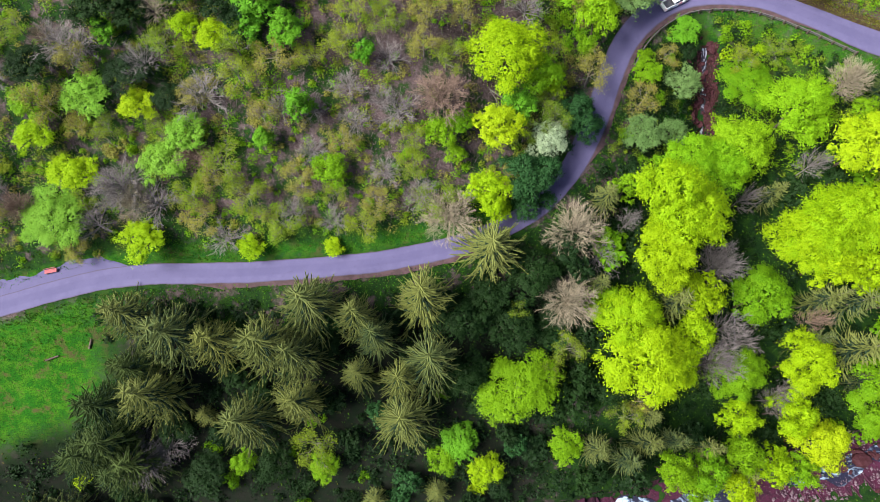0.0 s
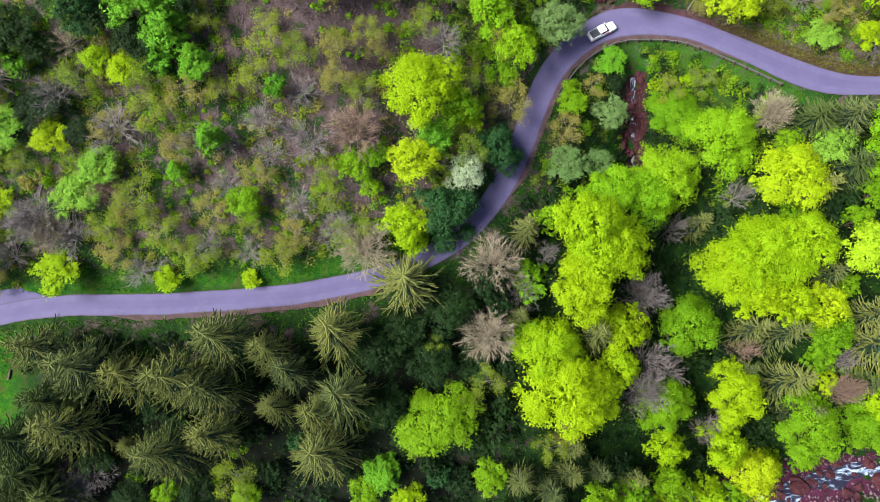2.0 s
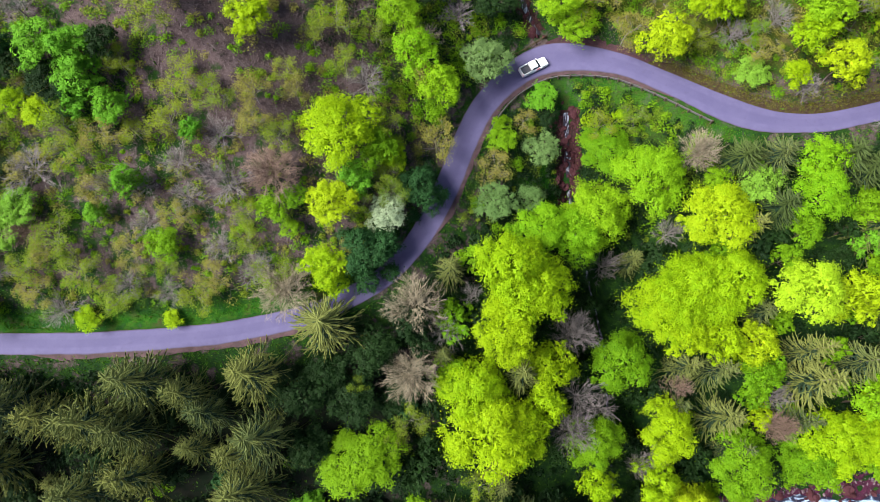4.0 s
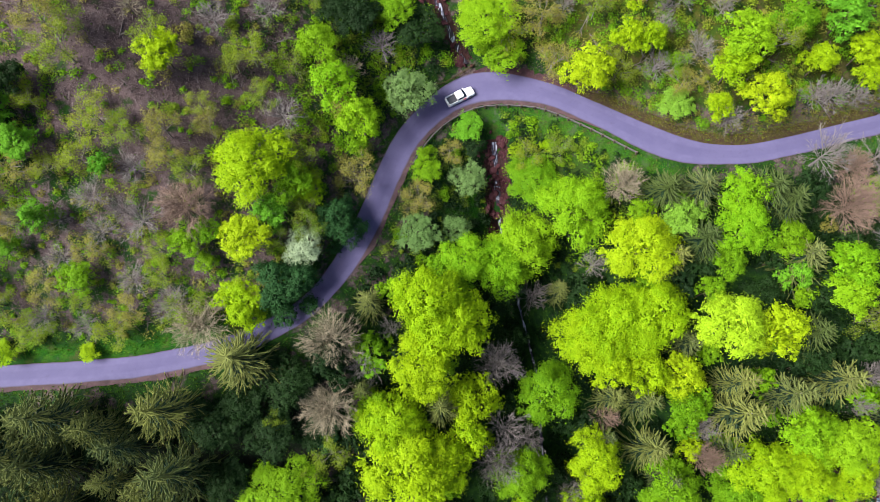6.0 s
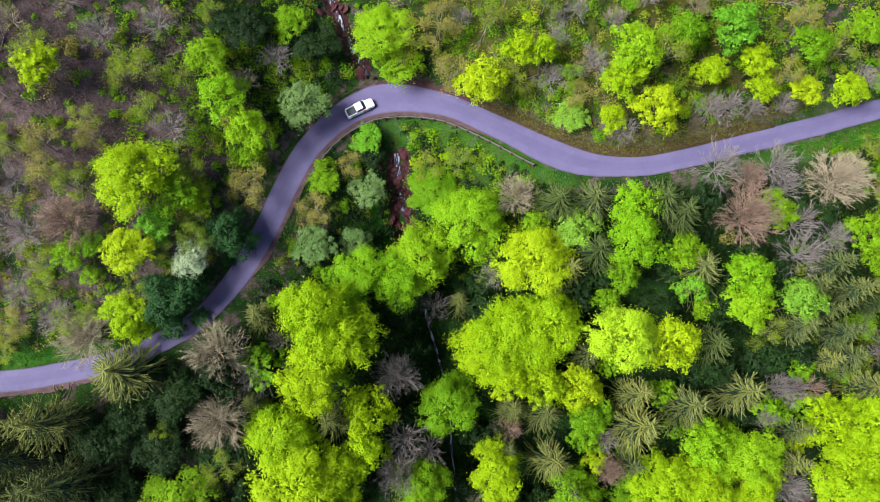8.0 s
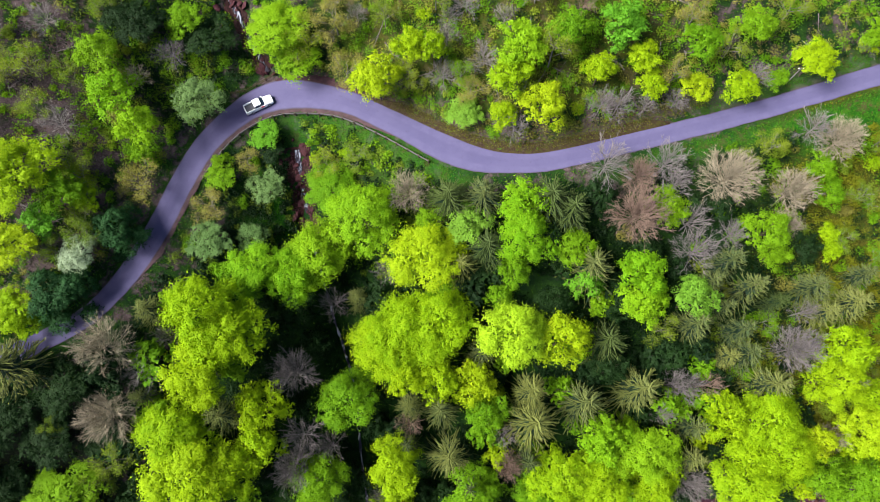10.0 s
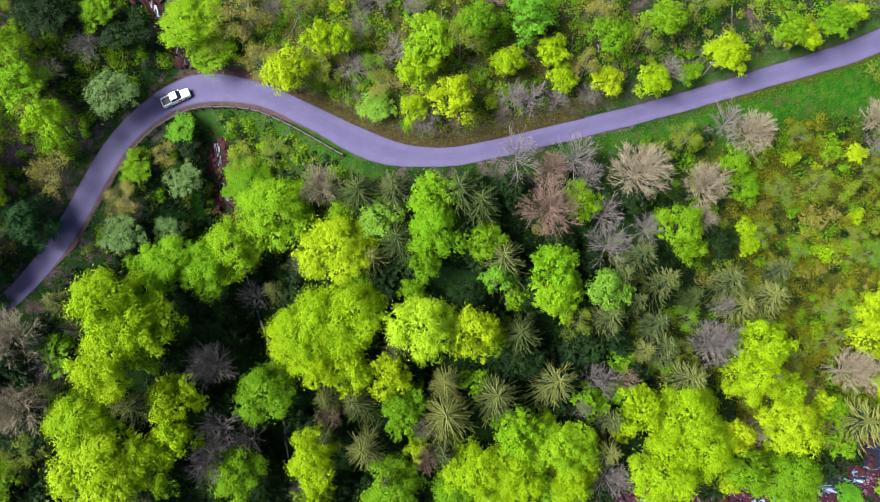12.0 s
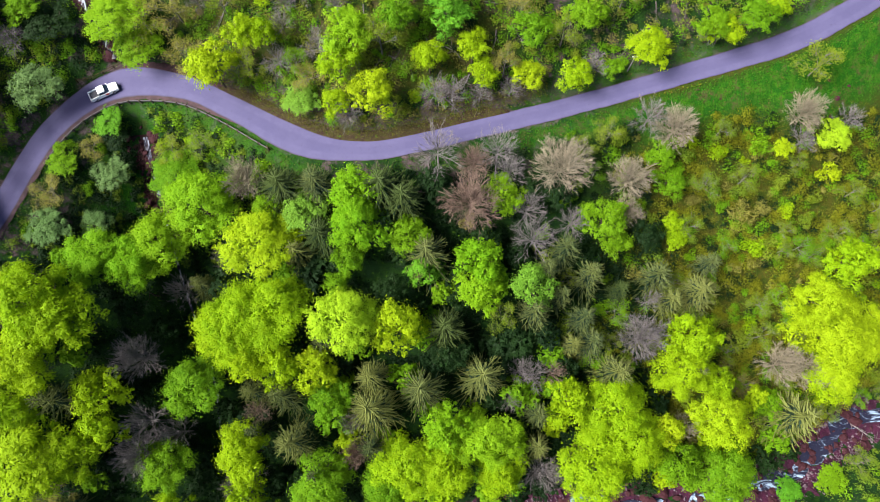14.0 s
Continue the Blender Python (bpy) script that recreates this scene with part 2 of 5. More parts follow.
STREAM = [(24, 118), (30, 100), (36, 88), (39.6, 81), (42.5, 76), (46.5, 67), (47.6, 61), (48.3, 56), (49.5, 48), (53, 36), (56.5, 24), (58, 10), (61, -13)]
RIVER = [(-320, -60), (-100, -45), (0, -27), (60, -14), (88, -8.5), (130, -2.5), (160, 0.5), (172, 4.5), (184, 12), (200, 19), (260, 34), (400, 70)]


def spline(points, step):
    """Even samples along a Catmull-Rom curve through the points."""
    p = np.array(points, float)
    p = np.vstack([2 * p[0] - p[1], p, 2 * p[-1] - p[-2]])
    out = []
    for i in range(1, len(p) - 2):
        a, b, c, d = p[i - 1:i + 3]
        n = max(2, int(np.linalg.norm(c - b) / step))
        t = (np.arange(n) / n)[:, None]
        out.append(0.5 * (2 * b + (c - a) * t + (2 * a - 5 * b + 4 * c - d) * t ** 2 + (3 * b - a - 3 * c + d) * t ** 3))
    return np.vstack(out + [p[-2:-1]])


def bump(x, mid, width):
    return np.exp(-((x - mid) / width) ** 2)


def ramp(x, lo, hi):
    t = np.clip((x - lo) / (hi - lo), 0, 1)
    return t * t * (3 - 2 * t)


def half_width(x):
    """Half the road's width, wider in the bends."""
    return 1.72 + 0.35 * ramp(x, 18, 26) * (1 - ramp(x, 74, 84)) + 0.85 * bump(x, 45, 8) + 0.45 * bump(x, 76, 8) + 0.3 * ramp(x, 130, 165)


def road_height(x):
    return 7.7 + 0.03 * np.clip(x, -120, 220)


road_line, stream_line, river_line = spline(ROAD, 0.5), spline(STREAM, 0.5), spline(RIVER, 1.0)


def beside(line, x, y):
    """Signed distance from a line (positive to its left) and the nearest sample."""
    x, y = np.atleast_1d(np.asarray(x, float)), np.atleast_1d(np.asarray(y, float))
    side, near = np.empty(x.shape), np.empty(x.shape, int)
    way = np.gradient(line, axis=0)
    for i in range(0, len(x), 4000):
        dx, dy = x[i:i + 4000, None] - line[:, 0], y[i:i + 4000, None] - line[:, 1]
        k = (dx * dx + dy * dy).argmin(1)
        r = np.arange(len(k))
        ex, ey = dx[r, k], dy[r, k]
        side[i:i + 4000] = np.hypot(ex, ey) * np.where(way[k, 0] * ey - way[k, 1] * ex >= 0, 1, -1)
        near[i:i + 4000] = k
    return side, near


def waves(x, y):
    """Slow unevenness of the slopes, about -1 to 1."""
    return (np.sin(x * 0.21 + 1.3 * np.sin(y * 0.13)) * np.cos(y * 0.24 + 0.8 * np.sin(x * 0.17)) + 0.5 * np.sin(x * 0.53 + y * 0.31) * np.cos(y * 0.61 - x * 0.2)) / 1.5


def river_height(x):
    return -31.5 - 0.035 * (np.clip(x, -150, 260) - 85)


def land(x, y):
    """Height of the ground: a cut for the road in a steep slope, a brook down through the bend, a river at the foot."""
    x, y = np.atleast_1d(np.asarray(x, float)), np.atleast_1d(np.asarray(y, float))
    d, k = beside(road_line, x, y)
    xr = road_line[k, 0]
    zr, a = road_height(xr), np.abs(d) - half_width(xr)
    shelf = 2.2 * ramp(xr, -80, -74) * (1 - ramp(xr, -54, -48))
    up = np.clip(a - 0.9 - shelf, 0, None)
    north = 0.75 * np.clip(up, 0, 2.2) + 0.49 * np.clip(up - 2.2, 0, 190) - 0.25 * bump(a, 0.5, 0.35)
    down = np.clip(a - 0.7, 0, None)
    south = -0.62 * np.clip(down, 0, 120)
    z = zr - 0.05 + np.where(d > 0, north, south) + 0.55 * waves(x, y) * ramp(a, 1.5, 8)
    s, _ = beside(stream_line, x, y)
    z -= 1.0 * bump(s, 0, 2.6) * ramp(a, 0.8, 4) * ramp(y, -14, 0)
    r, j = beside(river_line, x, y)
    zw = river_height(x)
    far = zw + 0.4 + 0.55 * np.clip(-r - 6.5, 0, 160) + 0.6 * waves(x, y) * ramp(-r, 7, 14)
    z = np.where(r > 0, np.maximum(z, zw + 0.3), far)
    return z + (zw - 0.7 - z) * (1 - ramp(np.abs(r), 4.2, 7.5))


# ---- building helpers ----
def unit(v):
    return v / np.maximum(np.linalg.norm(v, axis=-1, keepdims=True), 1e-6)


def mesh_of(name, verts, faces, material, smooth=False):
    me = bpy.data.meshes.new(name)
    me.from_pydata([tuple(v) for v in verts], [], [tuple(f) for f in faces])
    me.materials.append(material)
    if smooth:
        me.polygons.foreach_set("use_smooth", [True] * len(me.polygons))
    return me


def put(name, me, parent=None, label=""):
    ob = new(name, me)
    if parent:
        ob.parent = parent
    return tagged(ob, label) if label else ob


def part(name, bm, material, parent, label=""):
    me = bpy.data.meshes.new(name)
    bm.to_mesh(me)
    bm.free()
    me.materials.append(material)
    return put(name, me, parent, label)


def strip(line, offsets, heights):
    """Vertices and faces of a band along a line: at each sample one row of points at the offsets (left is positive)."""
    way = np.gradient(line, axis=0)
    way /= np.linalg.norm(way, axis=1)[:, None]
    left = np.stack([-way[:, 1], way[:, 0]], 1)
    n = offsets.shape[1]
    xy = line[:, None, :] + offsets[:, :, None] * left[:, None, :]
    verts = np.concatenate([xy, heights[:, :, None]], 2).reshape(-1, 3)
    i, j = np.meshgrid(np.arange(len(line) - 1), np.arange(n - 1), indexing="ij")
    a = (i * n + j).ravel()
    return verts, np.stack([a, a + n, a + n + 1, a + 1], 1)


# ---- ground ----
def axis(lo, hi, step, reach):
    """Even steps in the middle, growing towards the horizon."""
    mid, grow = list(np.arange(lo, hi + step, step)), 1.0
    low, high, s = [lo], [hi], step
    while high[-1] < reach:
        s *= 1.28
        low.append(low[-1] - s)
        high.append(high[-1] + s)
    return np.array(low[:0:-1] + mid + [v + (mid[-1] - hi) for v in high[1:]])


def green_share(x, y):
    """0 where brown leaf litter lies bare, 1 where herbs cover the ground."""
    d, _ = beside(road_line, x, y)
    g = 0.66 - 0.5 * bump(x, 4, 16) * bump(y, 66, 16) - 0.35 * bump(x, -16, 14) * bump(y, 72, 14) - 0.18 * bump(x, -14, 30) * bump(y, 45, 16)
    g = g + 0.45 * bump(d, 3.5, 2.0) * (x < 16) + 0.25 * ramp(x, 120, 140) * (d < 0) - 0.3 * bump(d, 4, 2.5) * ramp(x, 55, 62)
    g = g - 0.3 * bump(x, 33, 5) * bump(y, 47, 6) - 0.22 * bump(x, 150, 12) * bump(y, 36, 9)
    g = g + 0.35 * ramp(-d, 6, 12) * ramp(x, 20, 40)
    return np.clip(g, 0, 1)


def meadow_share(x, y):
    d, _ = beside(road_line, x, y)
    west = (1 - ramp(x, -60, -47)) * ramp(-d, 2.2, 3.2) * (1 - ramp(-d, 17, 24))
    east = ramp(x, 126, 138) * ramp(-d, 2.4, 3.4) * (1 - ramp(-d, 6 + 5 * ramp(x, 150, 170), 12 + 6 * ramp(x, 150, 170)))
    verge = ramp(x, 96, 108) * bump(d, -3.8, 1.3)
    bend = bump(d, -5.2, 2.6) * ramp(x, 44, 50) * (1 - ramp(x, 74, 80))
    north = bump(d, 3.2, 1.1) * (ramp(x, 110, 125) + (1 - ramp(x, 8, 14)))
    brook = 0.9 * bump(x, 42.5, 4.0) * bump(y, 54, 8) * (d < -3)
    return np.clip(west + east + 0.9 * verge + 0.8 * bend + 0.8 * north + brook, 0, 1)


def scrub_share(x, y):
    """The overgrown slope between the east meadow and the river, and the bank inside the bend."""
    d, _ = beside(road_line, x, y)
    east = ramp(x, 122, 142) * (d < 0) * (1 - meadow_share(x, y)) * ramp(beside(river_line, x, y)[0], 7, 12)
    bend = 0.25 * ramp(x, 50, 54) * (1 - ramp(x, 70, 76)) * (d < -4) * ramp(y, 42, 50)
    above = 0.75 * ramp(x, 46, 60) * (1 - ramp(x, 104, 120)) * ramp(d, 6, 9)
    return np.clip(east + bend + above, 0, 1)


def shaded_needle_share(x, y):
    """Needle litter under the spruce stand, darkened to near black for the stand's shade."""
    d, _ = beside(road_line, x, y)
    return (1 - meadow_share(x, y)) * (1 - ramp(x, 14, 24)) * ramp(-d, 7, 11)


gx, gy = axis(-95, 210, 1.5, 1900), axis(-40, 125, 1.5, 1900)
X, Y = np.meshgrid(gx, gy)
x, y = X.ravel(), Y.ravel()
z = land(x, y)
near_road = np.abs(beside(road_line, x, y)[0])
rng = np.random.default_rng(4)
z = z + rng.normal(0, 0.10, len(z)) * ramp(near_road, 4.5, 7)
nx = len(gx)
i, j = np.meshgrid(np.arange(len(gy) - 1), np.arange(nx - 1), indexing="ij")
a = (i * nx + j).ravel()
me = mesh_of("ground", np.stack([x, y, z], 1), np.stack([a, a + 1, a + nx + 1, a + nx], 1), GROUND, True)
# "needles" holds the spruce stand's painted shade as dark litter.
for name, share in (("green", green_share(x, y)), ("meadow", meadow_share(x, y)), ("scrub", scrub_share(x, y)), ("needles", shaded_needle_share(x, y))):
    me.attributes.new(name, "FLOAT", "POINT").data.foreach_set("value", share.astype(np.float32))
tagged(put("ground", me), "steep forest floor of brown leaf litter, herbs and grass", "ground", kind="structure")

# ---- road ----
line = road_line[(road_line[:, 0] > -300) & (road_line[:, 0] < 340)]
hw = half_width(line[:, 0])
wobble = 0.05 * np.sin(np.arange(len(line)) * 0.33) + 0.03 * np.sin(np.arange(len(line)) * 1.1)
top = road_height(line[:, 0])
off = np.stack([-hw - 0.02 + wobble, *(hw * k / 4 for k in range(-3, 4)), hw + wobble * 0.7], 1)
lift = np.stack([top + 0.05 * (2 - (k / 4) ** 2) for k in range(-4, 5)], 1)
v, f = strip(line, off, lift)
me = mesh_of("road", v, f[:, ::-1], ASPHALT, True)
me.attributes.new("across", "FLOAT", "POINT").data.foreach_set("value", np.tile(np.linspace(-1, 1, off.shape[1]), len(line)).astype(np.float32))
tagged(put("road", me), "narrow worn lavender-grey asphalt mountain road", "road", kind="structure")


def verge(name, side, start, end, width, rise, material, label):
    """A band of gravel or earth along one edge of the road."""
    keep = (line[:, 0] > start) & (line[:, 0] < end)
    l, h, t = line[keep], hw[keep], top[keep]
    n = np.arange(len(l))
    taper = np.minimum(1, np.minimum(n, n[::-1]) / 10 + 0.05)
    w = width * taper * (1 + 0.15 * np.sin(n * 0.21) + 0.1 * np.sin(n * 0.8))
    o = np.stack([side * (h - 0.15), side * (h + w * 0.5), side * (h + w)], 1)
    z = np.stack([t + 0.035, t + 0.05 + rise * 0.5, t - 0.02 + rise], 1)
    v, f = strip(l, o, z)
    tagged(put(name, mesh_of(name, v, f if side < 0 else f[:, ::-1], material, True)), label, "verge", kind="structure")


verge("verge_south", -1, -40, 8, 0.8, 0.0, GRAVEL, "reddish gravel verge along the asphalt edge")
verge("verge_bend", -1, 22, 66, 0.75, 0.02, GRAVEL, "reddish earth strip between road and guard rail")
verge("lay_by", 1, -75, -50, 2.3, 0.0, ASPHALT, "small asphalt lay-by widening the road")
verge("ditch_bank", 1, 44, 62, 1.7, 0.35, RED_BANK, "bare red earth bank above the road")
verge("mossy_bank", 1, 60, 112, 1.7, 0.62, MOSS_BANK, "brown and mossy cut bank above the road")

# ---- brook and river ----
def water_band(name, line, half, z, label, material):
    n = np.arange(len(line))
    h = half * (1 + 0.3 * np.sin(n * 0.5) + 0.2 * np.sin(n * 1.3 + 1))
    o = np.stack([-h, 0 * h, h], 1)
    v, f = strip(line, o, np.stack([z, z + 0.05, z], 1))
    tagged(put(name, mesh_of(name, v, f[:, ::-1], material, True)), label, "water", kind="structure")


brook_up = stream_line[stream_line[:, 1] > 76.5]
brook_down = stream_line[(stream_line[:, 1] < 64) & (stream_line[:, 1] > 45)]
brook_foot = stream_line[(stream_line[:, 1] < 45.6) & (stream_line[:, 1] > -8)]
water_band("brook_upper", brook_up, 0.38, land(brook_up[:, 0], brook_up[:, 1]) + 0.34, "small white mountain brook above the road", BROOK_WATER)
water_band("brook_lower", brook_down, 0.42, land(brook_down[:, 0], brook_down[:, 1]) + 0.36, "small white cascade between wet red rocks", BROOK_WATER)
water_band("brook_foot", brook_foot, 0.24, land(brook_foot[:, 0], brook_foot[:, 1]) + 0.16, "thin brook running down through the dark wood", BROOK_WATER)


def stream_bed(name, line, half, label, seed, material, lift=0.16):
    """A ragged band of wet rock under and beside the brook."""
    r = np.random.default_rng(seed)
    across = np.linspace(-1, 1, 9)
    o = across[None] * (half * (1 + r.normal(0, 0.16, (len(line), 1)))) + r.normal(0, 0.12, (len(line), 9))
    way = unit(np.gradient(line, axis=0))
    p = line[:, None, :] + np.stack([-way[:, 1], way[:, 0]], 1)[:, None, :] * o[:, :, None]
    z = land(p[:, :, 0].ravel(), p[:, :, 1].ravel()).reshape(o.shape) + lift + 0.22 * r.uniform(size=o.shape) * np.abs(across) ** 0.5 - 0.45 * np.abs(across) ** 6
    v, f = strip(line, o, z)
    tagged(put(name, mesh_of(name, v, f[:, ::-1], material, False)), label, "stream bed", kind="structure")


stream_bed("stream_bed_lower", stream_line[(stream_line[:, 1] < 64.5) & (stream_line[:, 1] > 46)], 2.6, "wet red-brown rock bed of the brook", 12, BED)
stream_bed("stream_bed_upper", stream_line[(stream_line[:, 1] < 112) & (stream_line[:, 1] > 76.8)], 1.5, "wet dark red rock bed of the upper brook", 13, BED)
rl = river_line[(river_line[:, 0] > -200) & (river_line[:, 0] < 300)]
stream_bed("river_bed", rl, 6.4, "purple-red shingle of the river bed", 14, RIVER_BED, 0.04)
n = np.arange(len(rl))
flow = rl + unit(np.gradient(rl, axis=0))[:, ::-1] * np.array([-1, 1]) * (1.3 * np.sin(n * 0.19) + 0.6 * np.sin(n * 0.47))[:, None]
water_band("river", flow, 1.7, river_height(rl[:, 0]) - 0.30, "shallow rushing river with white water over red boulders", WATER)


def boulder(seed):
    r = np.random.default_rng(seed)
    bm = bmesh.new()
    bmesh.ops.create_icosphere(bm, subdivisions=2, radius=1)
    k = r.normal(size=(5, 3))
    for v in bm.verts:
        u = np.array(v.co)
        v.co *= 1 + 0.22 * math.sin(3 * u @ k[0]) + 0.13 * math.sin(5 * u @ k[1]) + r.normal(0, 0.05)
        v.co.z *= 0.6
    me = bpy.data.meshes.new("rock")
    bm.to_mesh(me)
    bm.free()
    me.materials.append(ROCK)
    return me


ROCKS = [boulder(s) for s in range(5)]


def rock(x, y, z, size, r, label, group):
    ob = put("rock", ROCKS[int(r.integers(5))])
    ob.matrix_world = Matrix.Translation((x, y, z)) @ Euler((r.normal(0, 0.3), r.normal(0, 0.3), r.uniform(0, 6.3))).to_matrix().to_4x4() @ Matrix.Diagonal((size, size * r.uniform(0.6, 1.1), size * r.uniform(0.6, 1), 1))
    tagged(ob, label, "rock", group)


r = np.random.default_rng(11)
reach = rl[(rl[:, 0] > 66) & (rl[:, 0] < 200)]
for k in range(240):
    u = r.integers(len(reach))
    x0, y0 = reach[u] + r.normal(0, 3.0, 2)
    rock(x0, y0, river_height(x0) - 0.35 + r.uniform(-0.1, 0.2), abs(r.normal(0, 0.55)) + 0.3, r, "wet purplish-red boulder in the river", "river boulders")

# gravel: stones too small and many to count
def gravel(name, reach, count, low, middle, high, size, floor, label, material):
    u = r.integers(len(reach), size=count)
    side = r.choice([-1, 1], count) * np.clip(np.abs(r.normal(middle, (high - low) / 4, count)), low, high)
    wy = unit(np.gradient(reach, axis=0))[u]
    c = reach[u] + np.stack([-wy[:, 1], wy[:, 0]], 1) * side[:, None] + r.normal(0, 0.2, (count, 2))
    c = np.stack([c[:, 0], c[:, 1], np.maximum(land(c[:, 0], c[:, 1]), floor(c[:, 0])) + 0.02], 1)
    s = (size * (0.5 + np.abs(r.normal(0, 0.8, count))))[:, None, None]
    octa = np.array([(1, 0, 0), (0, 1, 0), (-1, 0, 0), (0, -1, 0), (0, 0, 0.8)])
    v = (c[:, None, :] + octa * s * r.uniform(0.6, 1.3, (count, 5, 1))).reshape(-1, 3)
    f = (np.array([(0, 1, 4), (1, 2, 4), (2, 3, 4), (3, 0, 4)])[None] + 5 * np.arange(count)[:, None, None]).reshape(-1, 3)
    tagged(put(name, mesh_of(name, v, f, material)), label, "gravel", kind="stuff")


gravel("river_gravel", reach, 3400, 1.0, 4.2, 7.2, 0.2, lambda x: river_height(x) - 0.4, "purplish gravel and cobbles along the river", PALE_STONE)
gravel("brook_gravel", brook_down, 2600, 0.3, 1.3, 2.6, 0.17, lambda x: x * 0 - 90, "dark red stones in the bed of the brook", ROCK)
gravel("brook_gravel_upper", brook_up[brook_up[:, 1] < 104], 1200, 0.1, 0.8, 1.8, 0.13, lambda x: x * 0 - 90, "dark stones in the bed of the upper brook", ROCK)
for l, n in ((brook_down[(brook_down[:, 1] > 48)], 80), (brook_up[brook_up[:, 1] < 104], 44)):
    for k in range(n):
        u = r.integers(len(l))
        x0, y0 = l[u] + r.normal(0, 1.3, 2)
        rock(x0, y0, land(x0, y0)[0] + 0.22, abs(r.normal(0, 0.34)) + 0.22, r, "wet red-brown stone beside the brook", "brook stones")

# ---- trees: prototypes ----
def leaf_quads(centres, normals, size, r, narrow=0.6):
    """Diamond-shaped leaves."""
    n = len(centres)
    u = unit(np.cross(normals, r.normal(size=(n, 3))))
    w = np.cross(normals, u)
    s = size * r.uniform(0.65, 1.35, (n, 1))
    v = np.stack([centres - u * s / 2, centres + w * s * narrow / 2 - normals * s * 0.1, centres + u * s / 2, centres - w * s * narrow / 2 - normals * s * 0.1], 1)
    return v.reshape(-1, 3), np.arange(4 * n).reshape(-1, 4)


def leaf_points(centres, normals, size, r, narrow=0.75, along=None):
    """Pointed three-cornered sprays of leaves; along: the way they hang, if they have one."""
    n = len(centres)
    u = unit(np.cross(normals, r.normal(size=(n, 3))))
    if along is not None:
        u = unit(along - normals * (along * normals).sum(1, keepdims=True) + 0.45 * u)
    w = np.cross(normals, u)
    s = size * r.uniform(0.6, 1.4, (n, 1))
    v = np.stack([centres - u * s * 0.45 + w * s * narrow / 2, centres - u * s * 0.45 - w * s * narrow / 2, centres + u * s * 0.75], 1)
    return v.reshape(-1, 3), np.arange(3 * n).reshape(-1, 3)


def sphere_dirs(n, r, low=-0.35):
    z = r.uniform(low, 1, n)
    a = r.uniform(0, 2 * np.pi, n)
    s = np.sqrt(1 - z * z)
    return np.stack([s * np.cos(a), s * np.sin(a), z], 1)


def tube(a, b, ra, rb, sides=4):
    """A tapered stick from a to b."""
    a, b = np.asarray(a, float), np.asarray(b, float)
    d = unit(b - a)
    u = unit(np.cross(d, (0.3, 0.9, 0.2) if abs(d[2]) > 0.8 else (0, 0, 1)))
    w = np.cross(d, u)
    ang = np.arange(sides) * 2 * np.pi / sides
    ring = np.cos(ang)[:, None] * u + np.sin(ang)[:, None] * w
    return np.vstack([a + ring * ra, b + ring * rb]), [(i, (i + 1) % sides, sides + (i + 1) % sides, sides + i) for i in range(sides)]


class Sticks:
    """Gathers the limbs of one tree."""
    def __init__(self):
        self.v, self.f, self.n, self.twigs = [], [], 0, 8

    def add(self, a, b, ra, rb, sides=4):
        v, f = tube(a, b, ra, rb, sides)
        self.v.append(v)
        self.f += [tuple(i + self.n for i in q) for q in f]
        self.n += len(v)

    def mesh(self, name, material):
        return mesh_of(name, np.vstack(self.v), self.f, material)


def trunk_of(h, r, lobes, thick, twigs=3):
    """Trunk and limbs that reach into the lobes of the crown."""
    st = Sticks()
    p, knots = np.array([0, 0, -1.2]), 6
    for k in range(knots):
        q = np.array([r.normal(0, 0.02) * h, r.normal(0, 0.02) * h, h * 0.8 * (k + 1) / knots])
        st.add(p, q, thick * (1 - k / 7), thick * (1 - (k + 1) / 7), 7)
        p = q
    for c in lobes[::2]:
        a = np.array([0, 0, h * r.uniform(0.3, 0.55)])
        m = (a + c) / 2 + np.array([0, 0, -0.04 * h])
        st.add(a, m, thick * 0.45, thick * 0.3, 5)
        st.add(m, c, thick * 0.3, thick * 0.1, 5)
        for k in range(twigs):
            e = c + unit(r.normal(size=3)) * 0.18 * h * r.uniform(0.5, 1)
            st.add(m * 0.4 + c * 0.6, e, thick * 0.12, thick * 0.03, 3)
    return st


